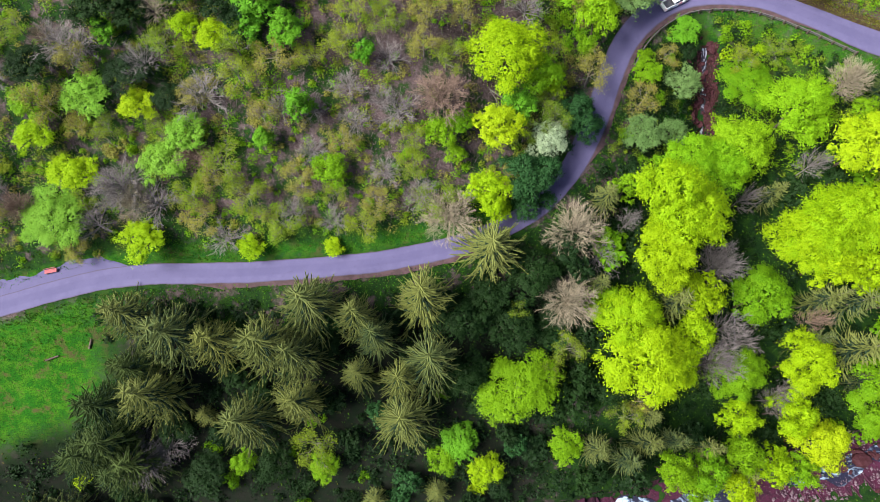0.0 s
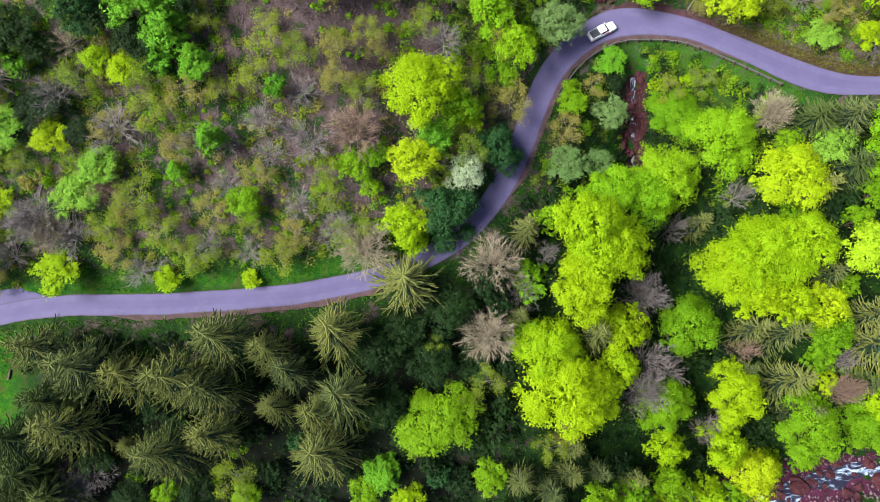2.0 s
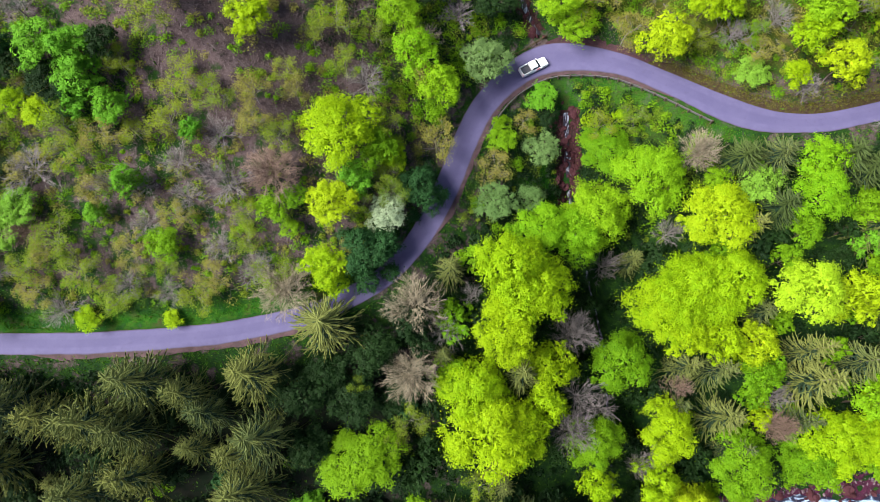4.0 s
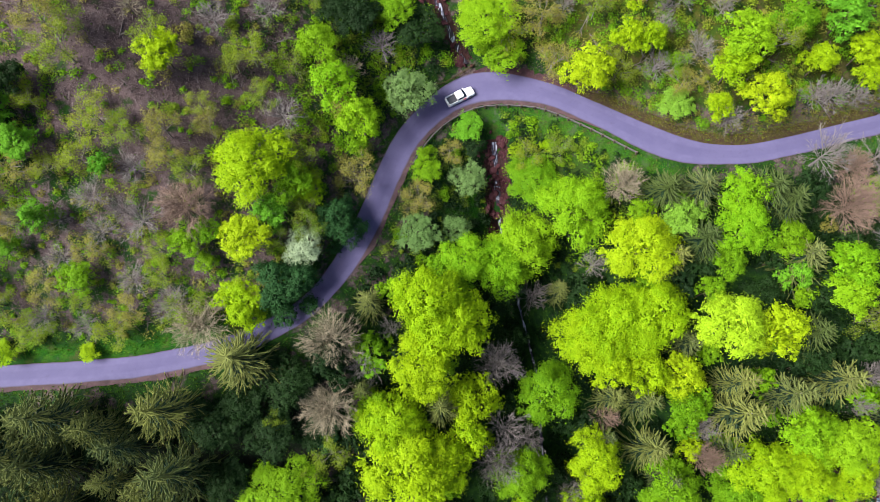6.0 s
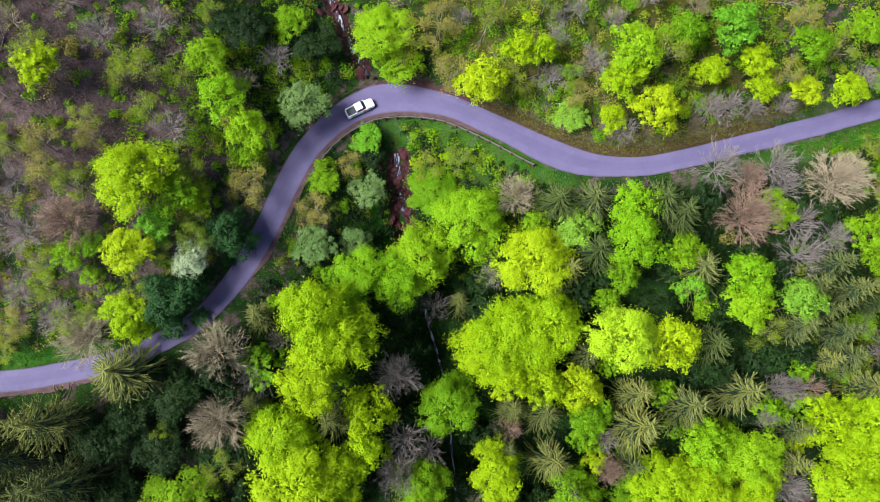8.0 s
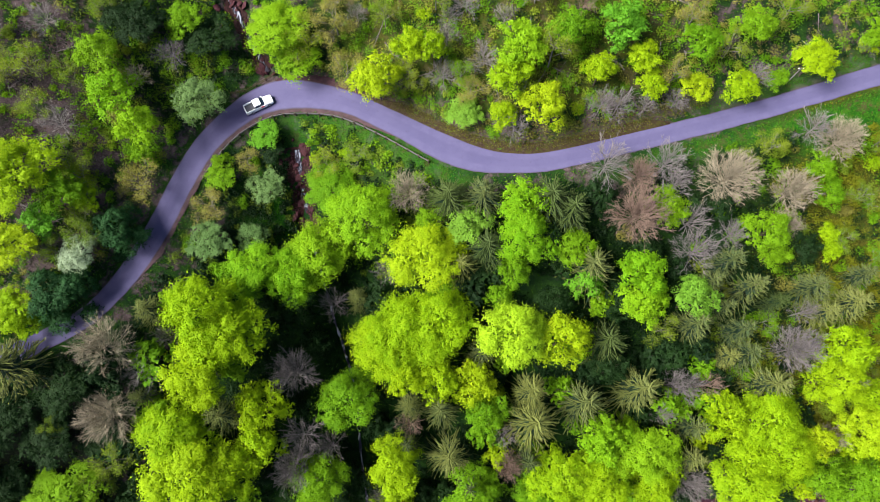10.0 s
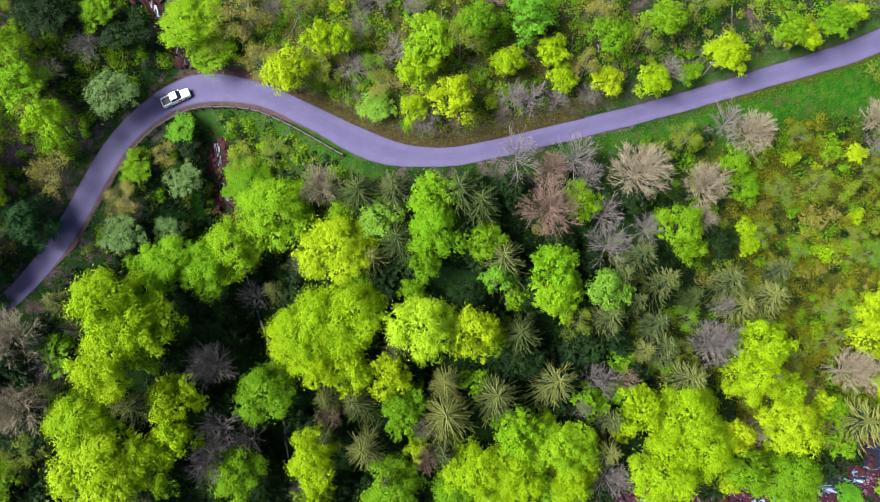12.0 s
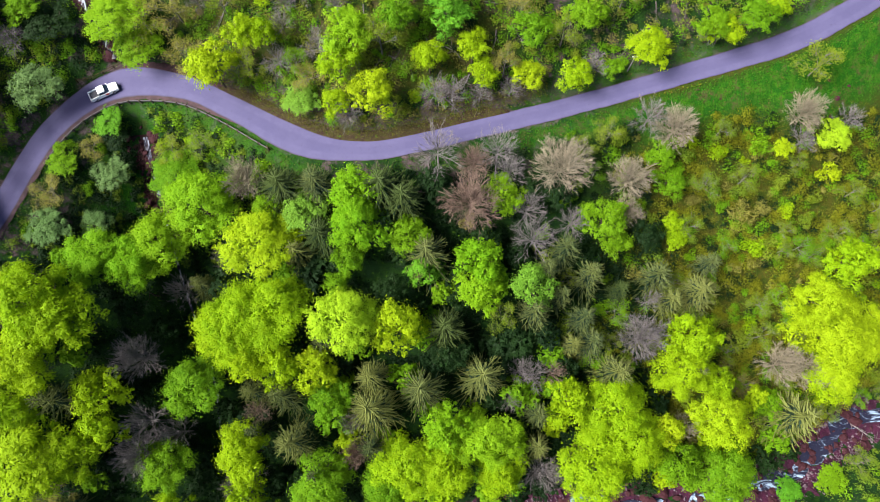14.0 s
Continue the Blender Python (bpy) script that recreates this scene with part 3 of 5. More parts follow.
def broadleaf(name, h, radius, clumps, per, leaf, seed, category, flat=0.85, spray=0.105):
    """A crown of rounded lobes, each of many clumps of leaves, over a trunk with limbs."""
    r = np.random.default_rng(seed)
    n = 15
    ang = np.arange(n) * 2.4 + r.normal(0, 0.25, n)
    out = radius * np.where(np.arange(n) % 3 == 0, 0.34, 0.68) * r.uniform(0.7, 1.2, n)
    lobes = np.stack([out * np.cos(ang), out * np.sin(ang), h - radius * flat * (0.55 + 0.85 * (out / radius) ** 1.5 * r.uniform(0.8, 1.7, n) + 0.1 + r.normal(0, 0.20, n))], 1)
    lobes = np.vstack([lobes, [[r.normal(0, 0.08) * radius, r.normal(0, 0.08) * radius, h - radius * flat * 0.6]]])
    size = np.append(radius * r.uniform(0.20, 0.40, n), radius * 0.38)
    c, cn = [], []
    while len(c) < clumps:
        k = int(r.integers(n + 1))
        d = sphere_dirs(1, r)[0]
        p = lobes[k] + d * size[k] * np.array([1, 1, flat]) * r.uniform(0.78, 1.16)
        if all(np.linalg.norm((p - lobes[m]) / (1, 1, flat)) > size[m] * 0.84 for m in range(n + 1) if m != k):
            c.append(p)
            cn.append(d)
    c, cn = np.repeat(np.array(c), per, 0), np.repeat(np.array(cn), per, 0)
    rc = spray * radius * np.repeat(r.uniform(0.55, 1.5, clumps), per)[:, None]
    d = unit(sphere_dirs(len(c), r, -0.5) + 0.35 * cn)
    pos = c + d * rc * (r.uniform(0.25, 1.15, (len(c), 1)) + (r.uniform(size=(len(c), 1)) < 0.16) * r.uniform(0.3, 1.3, (len(c), 1))) * np.array([1, 1, 0.6])
    v, f = leaf_points(pos, unit(1.0 * d + 0.5 * cn + np.array([0, 0, 0.45]) + 0.45 * r.normal(size=d.shape)), leaf * 1.1, r, 0.55, unit(cn * np.array([1, 1, 0.3]) + 0.5 * d) + np.array([0, 0, -0.25]))
    m = len(pos) // 6
    k = r.integers(n + 1, size=m)
    d = sphere_dirs(m, r, -0.2)
    inner, g = leaf_points(lobes[k] + d * size[k][:, None] * r.uniform(0.72, 0.98, (m, 1)), unit(d + 0.5 * r.normal(size=d.shape)), leaf * 1.7, r)
    v, f = np.vstack([v, inner]), np.vstack([f, g + len(v)])
    tree = new(name)
    put("trunk", trunk_of(h, r, lobes if clumps > 70 else lobes[:4], 0.012 * h + 0.05, 3 if clumps > 70 else 0).mesh("trunk", BARK["N"]), tree)
    put("crown", mesh_of("crown", v, f, LEAF["L"]), tree)
    tree["h"], tree["r"] = h, radius
    return tagged(tree, category=category)


def grow(st, p, d, length, thick, depth, r, tips):
    """One limb and all that branches from it, ever finer and away from the trunk."""
    if depth == 0:
        e = p + d * length
        w = unit(np.cross(d, r.normal(size=3))) * thick
        st.v.append(np.array([p - w, p + w, e]))
        st.f.append((st.n, st.n + 1, st.n + 2))
        st.n += 3
        tips.append(e)
        return
    q = p + d * length * 0.5
    e = q + unit(d + 0.16 * r.normal(size=3) + np.array([0, 0, 0.10])) * length * 0.5
    if depth == 1:
        w = unit(np.cross(d, r.normal(size=3))) * thick
        st.v.append(np.array([p - w, p + w, e + w * 0.5, e - w * 0.5]))
        st.f.append((st.n, st.n + 1, st.n + 2, st.n + 3))
        st.n += 4
    else:
        st.add(p, q, thick, thick * 0.75, 3)
        st.add(q, e, thick * 0.75, thick * 0.4, 3)
    for k in range(8 if depth > 1 else st.twigs):
        s = r.uniform(0.18, 1)
        a = p + (q - p) * s * 2 if s < 0.5 else q + (e - q) * (s * 2 - 1)
        w = unit(d + unit(r.normal(size=3)) * 0.75 + np.array([0, 0, 0.08]))
        grow(st, a, w, length * (0.72 - 0.42 * s) * r.uniform(0.7, 1.2), max(thick * 0.45, 0.019), depth - 1, r, tips)


def bare(name, h, radius, seed, category, limbs=22, depth=2, leaves=0, leaf=0.3, twigs=8):
    """A leafless or barely budding tree: many limbs fan out from a short trunk into a dome of twigs."""
    r = np.random.default_rng(seed)
    st, tips = Sticks(), []
    st.twigs = twigs
    low = h * 0.26
    st.add((0, 0, -1.2), (0, 0, low), 0.018 * h, 0.014 * h, 6)
    st.add((0, 0, low), (r.normal(0, 0.15), r.normal(0, 0.15), h * 0.66), 0.014 * h, 0.006 * h, 5)
    for k in range(limbs):
        a = k * 2.39996 + r.normal(0, 0.2)
        lean = 0.12 + 1.15 * ((k + 0.5) / limbs) ** 0.8
        d = np.array([math.cos(a) * math.sin(lean), math.sin(a) * math.sin(lean), math.cos(lean)])
        z = low + h * 0.34 * (1 - k / limbs) * r.uniform(0.4, 1)
        reach = 1 / math.hypot(math.sin(lean) / radius, math.cos(lean) / (h - z))
        grow(st, np.array([0, 0, z]), d, reach * r.uniform(0.72, 0.95), 0.006 * h, depth, r, tips)
    tree = new(name)
    put("trunk", st.mesh("trunk", BARK["X"]), tree)
    if leaves:
        t = np.array(tips)[r.integers(len(tips), size=leaves)]
        pos = t + r.normal(0, 0.04 * h, t.shape)
        v, f = leaf_points(pos, unit(r.normal(size=pos.shape) + np.array([0, 0, 1.2])), leaf, r)
        put("crown", mesh_of("crown", v, f, LEAF["O"]), tree)
    tree["h"], tree["r"] = h, radius
    return tagged(tree, category=category)


def finger(v, f, slot, start, way, side, length, drop, lift, steps, wide, tipfrom, r):
    """One needled bough with a ridged back, sagging flanks and a ragged fringe of shoots. Returns points along it."""
    last, spots, bend = start, [start], r.normal(0, 0.22)
    for k in range(1, steps + 1):
        s = k / steps
        p = start + (way + side * bend * s) * length * s + np.array([0, 0, length * (lift * s - drop * s * s + 0.30 * s ** 4)])
        n, a, b, low = len(v), wide * (1.2 - 0.8 * (k - 1) / steps), wide * (1.2 - 0.8 * s), np.array([0, 0, wide * 1.3])
        v += [last, last + side * a - low, p + side * b - low, p, last - side * a - low, p - side * b - low]
        f += [(n, n + 1, n + 2, n + 3), (n + 4, n, n + 3, n + 5)]
        slot += [int(s > tipfrom)] * 2
        for sg in (-1, 1):
            n = len(v)
            base = last + (p - last) * r.uniform(0.1, 0.8)
            v += [base - way * wide * 0.7, base + way * wide * 0.9, base + (side * sg * 0.9 + way * 1.4) * wide * r.uniform(1.1, 1.9) - low * 0.9]
            f.append((n, n + 1, n + 2))
            slot.append(int(s > tipfrom))
        last = p
        spots.append(p)
    n = len(v)
    v += [last + side * wide * 0.45 - low, last - side * wide * 0.45 - low, last + way * wide * 2.2]
    f.append((n, n + 1, n + 2))
    slot.append(1)
    return spots


def conifer(name, h, radius, seed, whorls=11, droop=0.5, category="spruce", wide=0.125):
    """Whorls of long boughs on a straight trunk; every bough sags, turns up at its end and forks into side shoots."""
    r = np.random.default_rng(seed)
    st = Sticks()
    st.add((0, 0, -1.2), (0, 0, h * 0.5), 0.013 * h, 0.008 * h, 7)
    st.add((0, 0, h * 0.5), (0, 0, h * 0.995), 0.008 * h, 0.03, 6)
    v, f, slot = [], [], []
    for w in range(whorls):
        u = 0.16 + 0.81 * (w / (whorls - 1)) ** 0.85
        reach = radius * (1 - u) ** 0.72 * 1.08 + 0.4
        count = 10 if u < 0.5 else 8 if u < 0.8 else 6
        for b in range(count):
            a = b * 2 * np.pi / count + w * 0.43 + r.normal(0, 0.16)
            L = reach * r.uniform(0.62, 1.2)
            out, side = np.array([math.cos(a), math.sin(a), 0]), np.array([-math.sin(a), math.cos(a), 0])
            lift = 0.75 - 0.95 * (1 - u)
            # High boughs take the shoot colour throughout, painting sun on the treetop.
            spots = finger(v, f, slot, np.array([0, 0, h * u + r.normal(0, 0.012 * h)]), out, side, L, droop, lift, 6, wide, r.uniform(0.3, 0.65) if u < 0.62 else -0.1, r)
            if L > 0.9:
                for at, share in ((1, 0.74), (2, 0.58), (4, 0.34)) if u < 0.7 else ((2, 0.5),):
                    t = (1 if (at + b) % 2 else -1) * r.uniform(0.22, 0.60)
                    o2 = out * math.cos(t) + side * math.sin(t)
                    finger(v, f, slot, spots[at], o2, np.array([-o2[1], o2[0], 0]), L * share * r.uniform(0.8, 1.2), droop * 0.9, lift - droop * at / 5, 4, wide * 0.8, r.uniform(0.2, 0.7) if u < 0.62 else -0.1, r)
    tree = new(name)
    put("trunk", st.mesh("trunk", BARK["N"]), tree)
    me = mesh_of("crown", v, f, LEAF["S"])
    me.materials.append(TIPS["S"])
    me.polygons.foreach_set("material_index", slot)
    put("crown", me, tree)
    tree["h"], tree["r"] = h, radius
    return tagged(tree, category=category)


def shrub_proto(name, radius, leaves, leaf, seed, tall=0.8):
    r = np.random.default_rng(seed)
    n = 6
    c = np.stack([r.normal(0, 0.42, n) * radius, r.normal(0, 0.42, n) * radius, r.uniform(0.2, 0.6, n) * radius * tall], 1)
    k = r.integers(n, size=leaves)
    d = sphere_dirs(leaves, r, -0.2)
    pos = c[k] + d * radius * 0.5 * r.uniform(0.6, 1.15, (leaves, 1)) * np.array([1, 1, tall])
    v, f = leaf_points(pos, unit(d + 0.7 * r.normal(size=d.shape) + np.array([0, 0, 0.4])), leaf, r)
    st = Sticks()
    for p in c:
        st.add((0, 0, -0.4), p, 0.035, 0.012, 3)
        for m in range(2):
            st.add(p * 0.6, p + r.normal(0, 0.3, 3) * radius, 0.018, 0.006, 3)
    shrub = new(name)
    put("stem", st.mesh("stem", BARK["N"]), shrub)
    put("crown", mesh_of("crown", v, f, LEAF["G"]), shrub)
    shrub["h"], shrub["r"] = radius * 1.2 * tall, radius
    return tagged(shrub, category="shrub")


PROTO = {
    "giant": [broadleaf("beech_tree", 18, 9.0, 340, 96, 0.27, s, "beech", spray=0.115) for s in (26, 27, 28)],
    "big": [broadleaf("beech_tree", 17, 5.6, 190, 66, 0.25, s, "beech", spray=0.135) for s in (1, 2, 3, 4)],
    "mid": [broadleaf("maple_tree", 9.5, 3.3, 100, 48, 0.21, s, "maple", spray=0.15) for s in (5, 6, 7, 8)],
    "bare": [bare("bare_tree", 9, 4.2, s, "bare tree") for s in (9, 10, 11)],
    "dome": [bare("bare_tree", 9, 5.5, s, "bare tree", 50, twigs=13) for s in (32, 33)],
    "bud": [bare("budding_tree", 7.5, 3.4, s, "budding tree", 6, 2, 2700, 0.15) for s in (12, 13, 14)],
    "spruce": [conifer("spruce_tree", 17, 4.6, s) for s in (15, 16, 17, 29)],
    "larch": [broadleaf("young_larch", 8, 2.5, 110, 34, 0.20, s, "larch", 1.25, 0.14) for s in (18, 19)],
    "evergreen": [broadleaf("evergreen_tree", 10, 4.8, 240, 40, 0.26, s, "evergreen", 1.0) for s in (30, 31)],
    "copse": [broadleaf("understorey_tree", 8, 3.0, 60, 20, 0.41, s, "tree") for s in (23, 24, 25)],
    "shrub": [shrub_proto("shrub", 1.5, 620, 0.21, s) for s in (20, 21, 22)],
}
MADE = {k: [0] * len(v) for k, v in PROTO.items()}
WORDS = {
    "J": "tall dark green spruce with drooping boughs",
    "M": "fresh green leafy tree in full spring leaf",
    "L": "lime-green leafy tree in fresh spring leaf", "Y": "yellow-green leafy tree in early spring leaf", "G": "mid-green leafy tree on the slope",
    "D": "dark green leafy tree in the forest shade", "B": "pale mint-green leafy tree on the slope", "W": "wild cherry covered in white blossom beside the road",
    "O": "sparse tree with olive-green spring buds", "o": "sparse tree with tan and yellow buds", "F": "young larch with soft green needles on the slope",
    "V": "grey-green leafy tree with soft pale leaves", "P": "pale lime-green leafy tree in fresh leaf", "K": "dark green evergreen tree beside the road", "S": "tall olive-green spruce with drooping boughs", "X": "leafless grey tree with spreading twigs",
    "T": "leafless pale tan tree with dense twigs", "R": "leafless reddish-brown tree with fine twigs",
}
KIND = {"S": "spruce", "J": "spruce", "F": "larch", "K": "evergreen", "X": "bare", "T": "bare", "R": "bare", "O": "bud", "o": "bud"}
SPREAD = {"giant": 1.06, "big": 1.13, "mid": 1.14, "spruce": 1.12, "bare": 1.25, "dome": 1.15, "bud": 1.1, "larch": 1.1, "evergreen": 1.12}
place_rng = np.random.default_rng(77)


def plant(kind, x, y, h, radius, shape=None):
    """A tree of that kind, height and crown radius, rooted in the slope clear of the road."""
    d, k = beside(road_line, x, y)
    d, k = d[0], k[0]
    keep = half_width(road_line[k, 0]) + 0.7
    if abs(d) < keep:
        way = unit(np.gradient(road_line, axis=0)[k])
        s = keep if d > -0.8 else -keep
        x, y = road_line[k] + np.array([-way[1], way[0]]) * s
    sb = beside(stream_line, x, y)[0][0]
    room = radius * 0.9 + 2.2 if y < 67 else radius * 0.8 + 1.6
    if 49 < y < 67 and abs(sb) < room or 75 < y < 105 and abs(sb) < room:
        x += (1 if beside(stream_line, x + 0.5, y)[0][0] ** 2 > sb * sb else -1) * (room - abs(sb))
    shape = shape or KIND.get(kind) or ("giant" if radius > 7.2 else "big" if radius > 4.0 else "mid")
    if shape == "bare" and radius > (2.6 if kind in "TR" else 3.9):
        shape, h = "dome", max(h, radius * 1.5)
    radius *= SPREAD.get(shape, 1.0)
    n = int(place_rng.integers(len(PROTO[shape])))
    proto = PROTO[shape][n]
    m = Matrix.Translation((x, y, land(x, y)[0])) @ Matrix.Rotation(place_rng.uniform(0, 6.283), 4, "Z") @ Matrix.Diagonal((radius / proto["r"], radius / proto["r"], h / proto["h"], 1))
    if MADE[shape][n]:
        ob = copy_thing(proto, m @ Matrix.Diagonal([1 / v for v in proto.scale] + [1]))
    else:
        ob, proto.matrix_basis = proto, m
    MADE[shape][n] += 1
    if MADE[shape][n] == 1:
        PROTO[shape][n] = ob
    for c in ob.children:
        slot = c.material_slots[0]
        slot.link = "OBJECT"
        if c.name.startswith("crown"):
            slot.material = LEAF[kind]
            if kind in TIPS:
                c.material_slots[1].link = "OBJECT"
                c.material_slots[1].material = TIPS[kind]
        else:
            slot.material = BARK[kind] if kind in BARK else BARK["X"] if shape == "bud" else BARK["N"]
    tagged(ob, WORDS[kind] if shape != "shrub" else WORDS[kind].replace("leafy tree", "bush").replace("sparse tree", "bush"), group=ob["category"] + " trees" if shape != "shrub" else "bushes")
    return ob


# ---- trees: where they stand ----
plant("B", -59.5, 29.9, 6.0, 4.5)
plant("L", -61.3, 40.9, 5.0, 2.7)
plant("L", -57.8, 36.3, 4.0, 2.4)
plant("G", -61.6, 45.4, 5.0, 2.5)
plant("D", -60.7, 49.9, 6.0, 2.9)
plant("X", -55.9, 53.1, 5.0, 3.7)
plant("O", -62.2, 55.3, 5.0, 2.4)
plant("D", -47.8, 58.2, 7.0, 3.3)
plant("D", -44.9, 56.0, 6.0, 2.2)
plant("D", -51.0, 55.9, 6.0, 2.2)
plant("X", -53.2, 52.7, 5.0, 3.4)
plant("F", -49.2, 54.6, 5.0, 1.6)
plant("L", -37.2, 54.9, 4.5, 1.9)
plant("L", -32.9, 53.4, 5.0, 2.4)
plant("O", -40.8, 53.2, 5.0, 3.4)
plant("D", -30.7, 56.8, 7.0, 2.8)
plant("F", -26.1, 57.3, 8.0, 3.0)
plant("F", -27.6, 54.7, 6.0, 2.1)
plant("F", -22.0, 53.8, 7.4, 2.5)
plant("O", -20.9, 59.7, 5.0, 2.2)
plant("O", -11.9, 58.0, 5.0, 3.2)
plant("F", -11.1, 51.3, 6.0, 1.6)
plant("B", -52.5, 46.3, 5.0, 3.3)
plant("Y", -45.3, 44.9, 4.5, 2.5)
plant("O", -50.4, 42.1, 4.0, 2.4)
plant("o", -54.8, 42.5, 4.0, 2.2)
plant("D", -46.2, 49.6, 4.0, 3.3)
plant("X", -35.3, 46.4, 5.0, 3.8)
plant("o", -37.5, 45.9, 4.0, 3.0)
plant("O", -29.8, 48.6, 5.0, 3.4)
plant("o", -24.2, 50.8, 5.0, 3.2)
plant("O", -19.5, 51.1, 4.0, 2.3)
plant("D", -40.3, 45.8, 4.0, 2.1)
plant("O", -42.4, 42.6, 3.5, 2.0)
plant("F", -20.8, 44.2, 7.5, 2.1)
plant("F", -26.5, 40.5, 5.0, 1.5)
plant("o", -26.7, 43.7, 4.5, 2.8)
plant("B", -38.0, 40.8, 5.5, 2.8)
plant("B", -41.6, 37.3, 5.5, 3.2)
plant("O", -32.9, 36.9, 5.0, 3.8)
plant("X", -48.3, 33.6, 5.0, 4.3)
plant("X", -43.3, 31.7, 5.0, 3.2)
plant("X", -52.6, 35.1, 4.0, 2.4)
plant("O", -38.1, 33.1, 4.0, 3.0)
plant("O", -29.4, 32.7, 5.0, 3.4)
plant("o", -21.4, 35.2, 5.0, 3.0)
plant("G", -16.7, 36.6, 4.5, 2.5)
plant("O", -16.1, 33.4, 4.0, 2.1)
plant("X", -19.3, 39.1, 4.0, 2.4)
plant("X", -13.6, 47.5, 4.0, 2.5)
plant("X", -18.9, 44.5, 4.0, 2.0)
plant("L", -46.4, 26.5, 5.0, 3.1)
plant("L", -54.8, 35.7, 5.0, 2.7)
plant("O", -55.6, 32.2, 4.0, 2.6)
plant("o", -57.4, 25.3, 3.5, 2.1)
plant("L", -29.8, 25.7, 3.5, 1.9)
plant("L", -16.9, 25.9, 2.5, 1.4)
plant("O", -24.1, 28.8, 4.0, 3.3)
plant("X", -22.7, 30.7, 4.0, 2.1)
plant("o", -37.1, 29.6, 4.0, 2.9)
plant("X", -33.4, 26.8, 4.0, 2.8)
plant("X", -16.3, 29.5, 4.0, 2.2)
plant("o", -14.8, 40.4, 4.0, 2.5)
plant("X", -7.4, 51.5, 4.0, 2.5)
plant("X", -12.7, 43.0, 4.0, 2.3)
plant("X", -6.3, 44.4, 4.0, 3.2)
plant("R", 0.3, 46.2, 4.5, 4.4)
plant("L", 10.2, 52.0, 11.0, 5.1)
plant("G", 15.0, 51.0, 9.0, 3.2)
plant("L", 17.3, 50.7, 7.0, 2.3)
plant("O", 16.7, 47.4, 6.0, 2.6)
plant("K", 21.7, 46.2, 9.0, 3.7)
plant("F", 12.2, 46.2, 7.0, 2.4)
plant("Y", 8.7, 42.2, 8.0, 3.3)
plant("O", 13.1, 42.5, 6.0, 2.2)
plant("W", 17.1, 41.7, 7.2, 2.8)
plant("K", 14.0, 35.8, 9.0, 4.4)
plant("L", 7.4, 33.5, 7.0, 3.2)
plant("L", 8.9, 31.0, 5.5, 2.1)
plant("O", -3.7, 40.4, 5.0, 2.3)
plant("G", -0.1, 41.3, 5.0, 2.3)
plant("G", 3.2, 43.1, 4.0, 1.9)
plant("G", 2.2, 39.0, 3.0, 1.5)
plant("O", -4.1, 37.1, 4.0, 2.6)
plant("T", 1.5, 29.9, 7.0, 4.8)
plant("X", -2.9, 33.1, 5.0, 2.9)
plant("o", -9.3, 31.9, 4.0, 2.9)
plant("X", -8.3, 36.2, 4.0, 2.4)
plant("O", -12.1, 28.8, 4.0, 2.9)
plant("X", 13.4, 61.7, 6.5, 3.0)
plant("O", 10.3, 63.7, 6.0, 2.4)
plant("o", 22.5, 63.9, 7.5, 3.1)
plant("G", 24.1, 59.2, 5.0, 1.6)
plant("o", 24.4, 54.1, 7.5, 3.6)
plant("O", 1.9, 61.3, 4.0, 2.3)
plant("O", -8.0, 56.3, 4.5, 2.9)
plant("S", -46.3, 14.6, 16.0, 4.6)
plant("S", -39.9, 11.8, 18.0, 5.8)
plant("S", -34.2, 11.0, 15.0, 4.4)
plant("S", -25.7, 10.2, 21.0, 5.4)
plant("S", -21.7, 9.0, 17.5, 4.6)
plant("S", -19.2, 15.9, 18.0, 5.2)
plant("S", -12.5, 14.4, 16.0, 3.6)
plant("S", -9.9, 11.7, 15.0, 3.8)
plant("S", -2.6, 17.0, 17.4, 5.0)
plant("S", -1.5, 8.1, 20.5, 5.2)
plant("S", -6.1, 5.6, 17.0, 3.6)
plant("S", -12.9, 6.5, 13.0, 3.0)
plant("S", -44.6, 3.3, 18.0, 5.4)
plant("J", -47.1, 7.1, 15.0, 4.2)
plant("S", -30.4, -0.5, 18.0, 5.0)
plant("S", -21.8, 2.2, 18.0, 4.4)
plant("S", -5.9, -0.2, 17.0, 5.2)
plant("S", 7.7, 24.6, 10.8, 5.2)
plant("J", -52.5, 1.7, 16.0, 4.8)
plant("J", -53.2, -4.0, 14.0, 5.4)
plant("J", -49.8, -7.3, 13.0, 5.0)
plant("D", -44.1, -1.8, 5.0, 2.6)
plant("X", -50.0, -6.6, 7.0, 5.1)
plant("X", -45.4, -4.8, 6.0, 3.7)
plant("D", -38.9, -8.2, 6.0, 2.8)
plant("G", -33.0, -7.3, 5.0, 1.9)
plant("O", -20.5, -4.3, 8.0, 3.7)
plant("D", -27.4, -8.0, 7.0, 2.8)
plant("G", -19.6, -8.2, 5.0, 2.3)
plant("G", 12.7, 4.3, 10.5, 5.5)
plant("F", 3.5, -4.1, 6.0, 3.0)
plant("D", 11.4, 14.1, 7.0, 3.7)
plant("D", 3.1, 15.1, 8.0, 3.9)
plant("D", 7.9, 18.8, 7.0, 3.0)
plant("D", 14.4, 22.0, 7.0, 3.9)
plant("O", 12.4, 16.2, 7.0, 1.8)
plant("T", 20.6, 17.9, 9.5, 4.8)
plant("T", 21.2, 28.0, 10.0, 4.8)
plant("X", 25.8, 24.9, 9.0, 3.2)
plant("S", 25.8, 20.7, 10.0, 1.9)
plant("S", 26.8, 34.1, 8.0, 2.8)
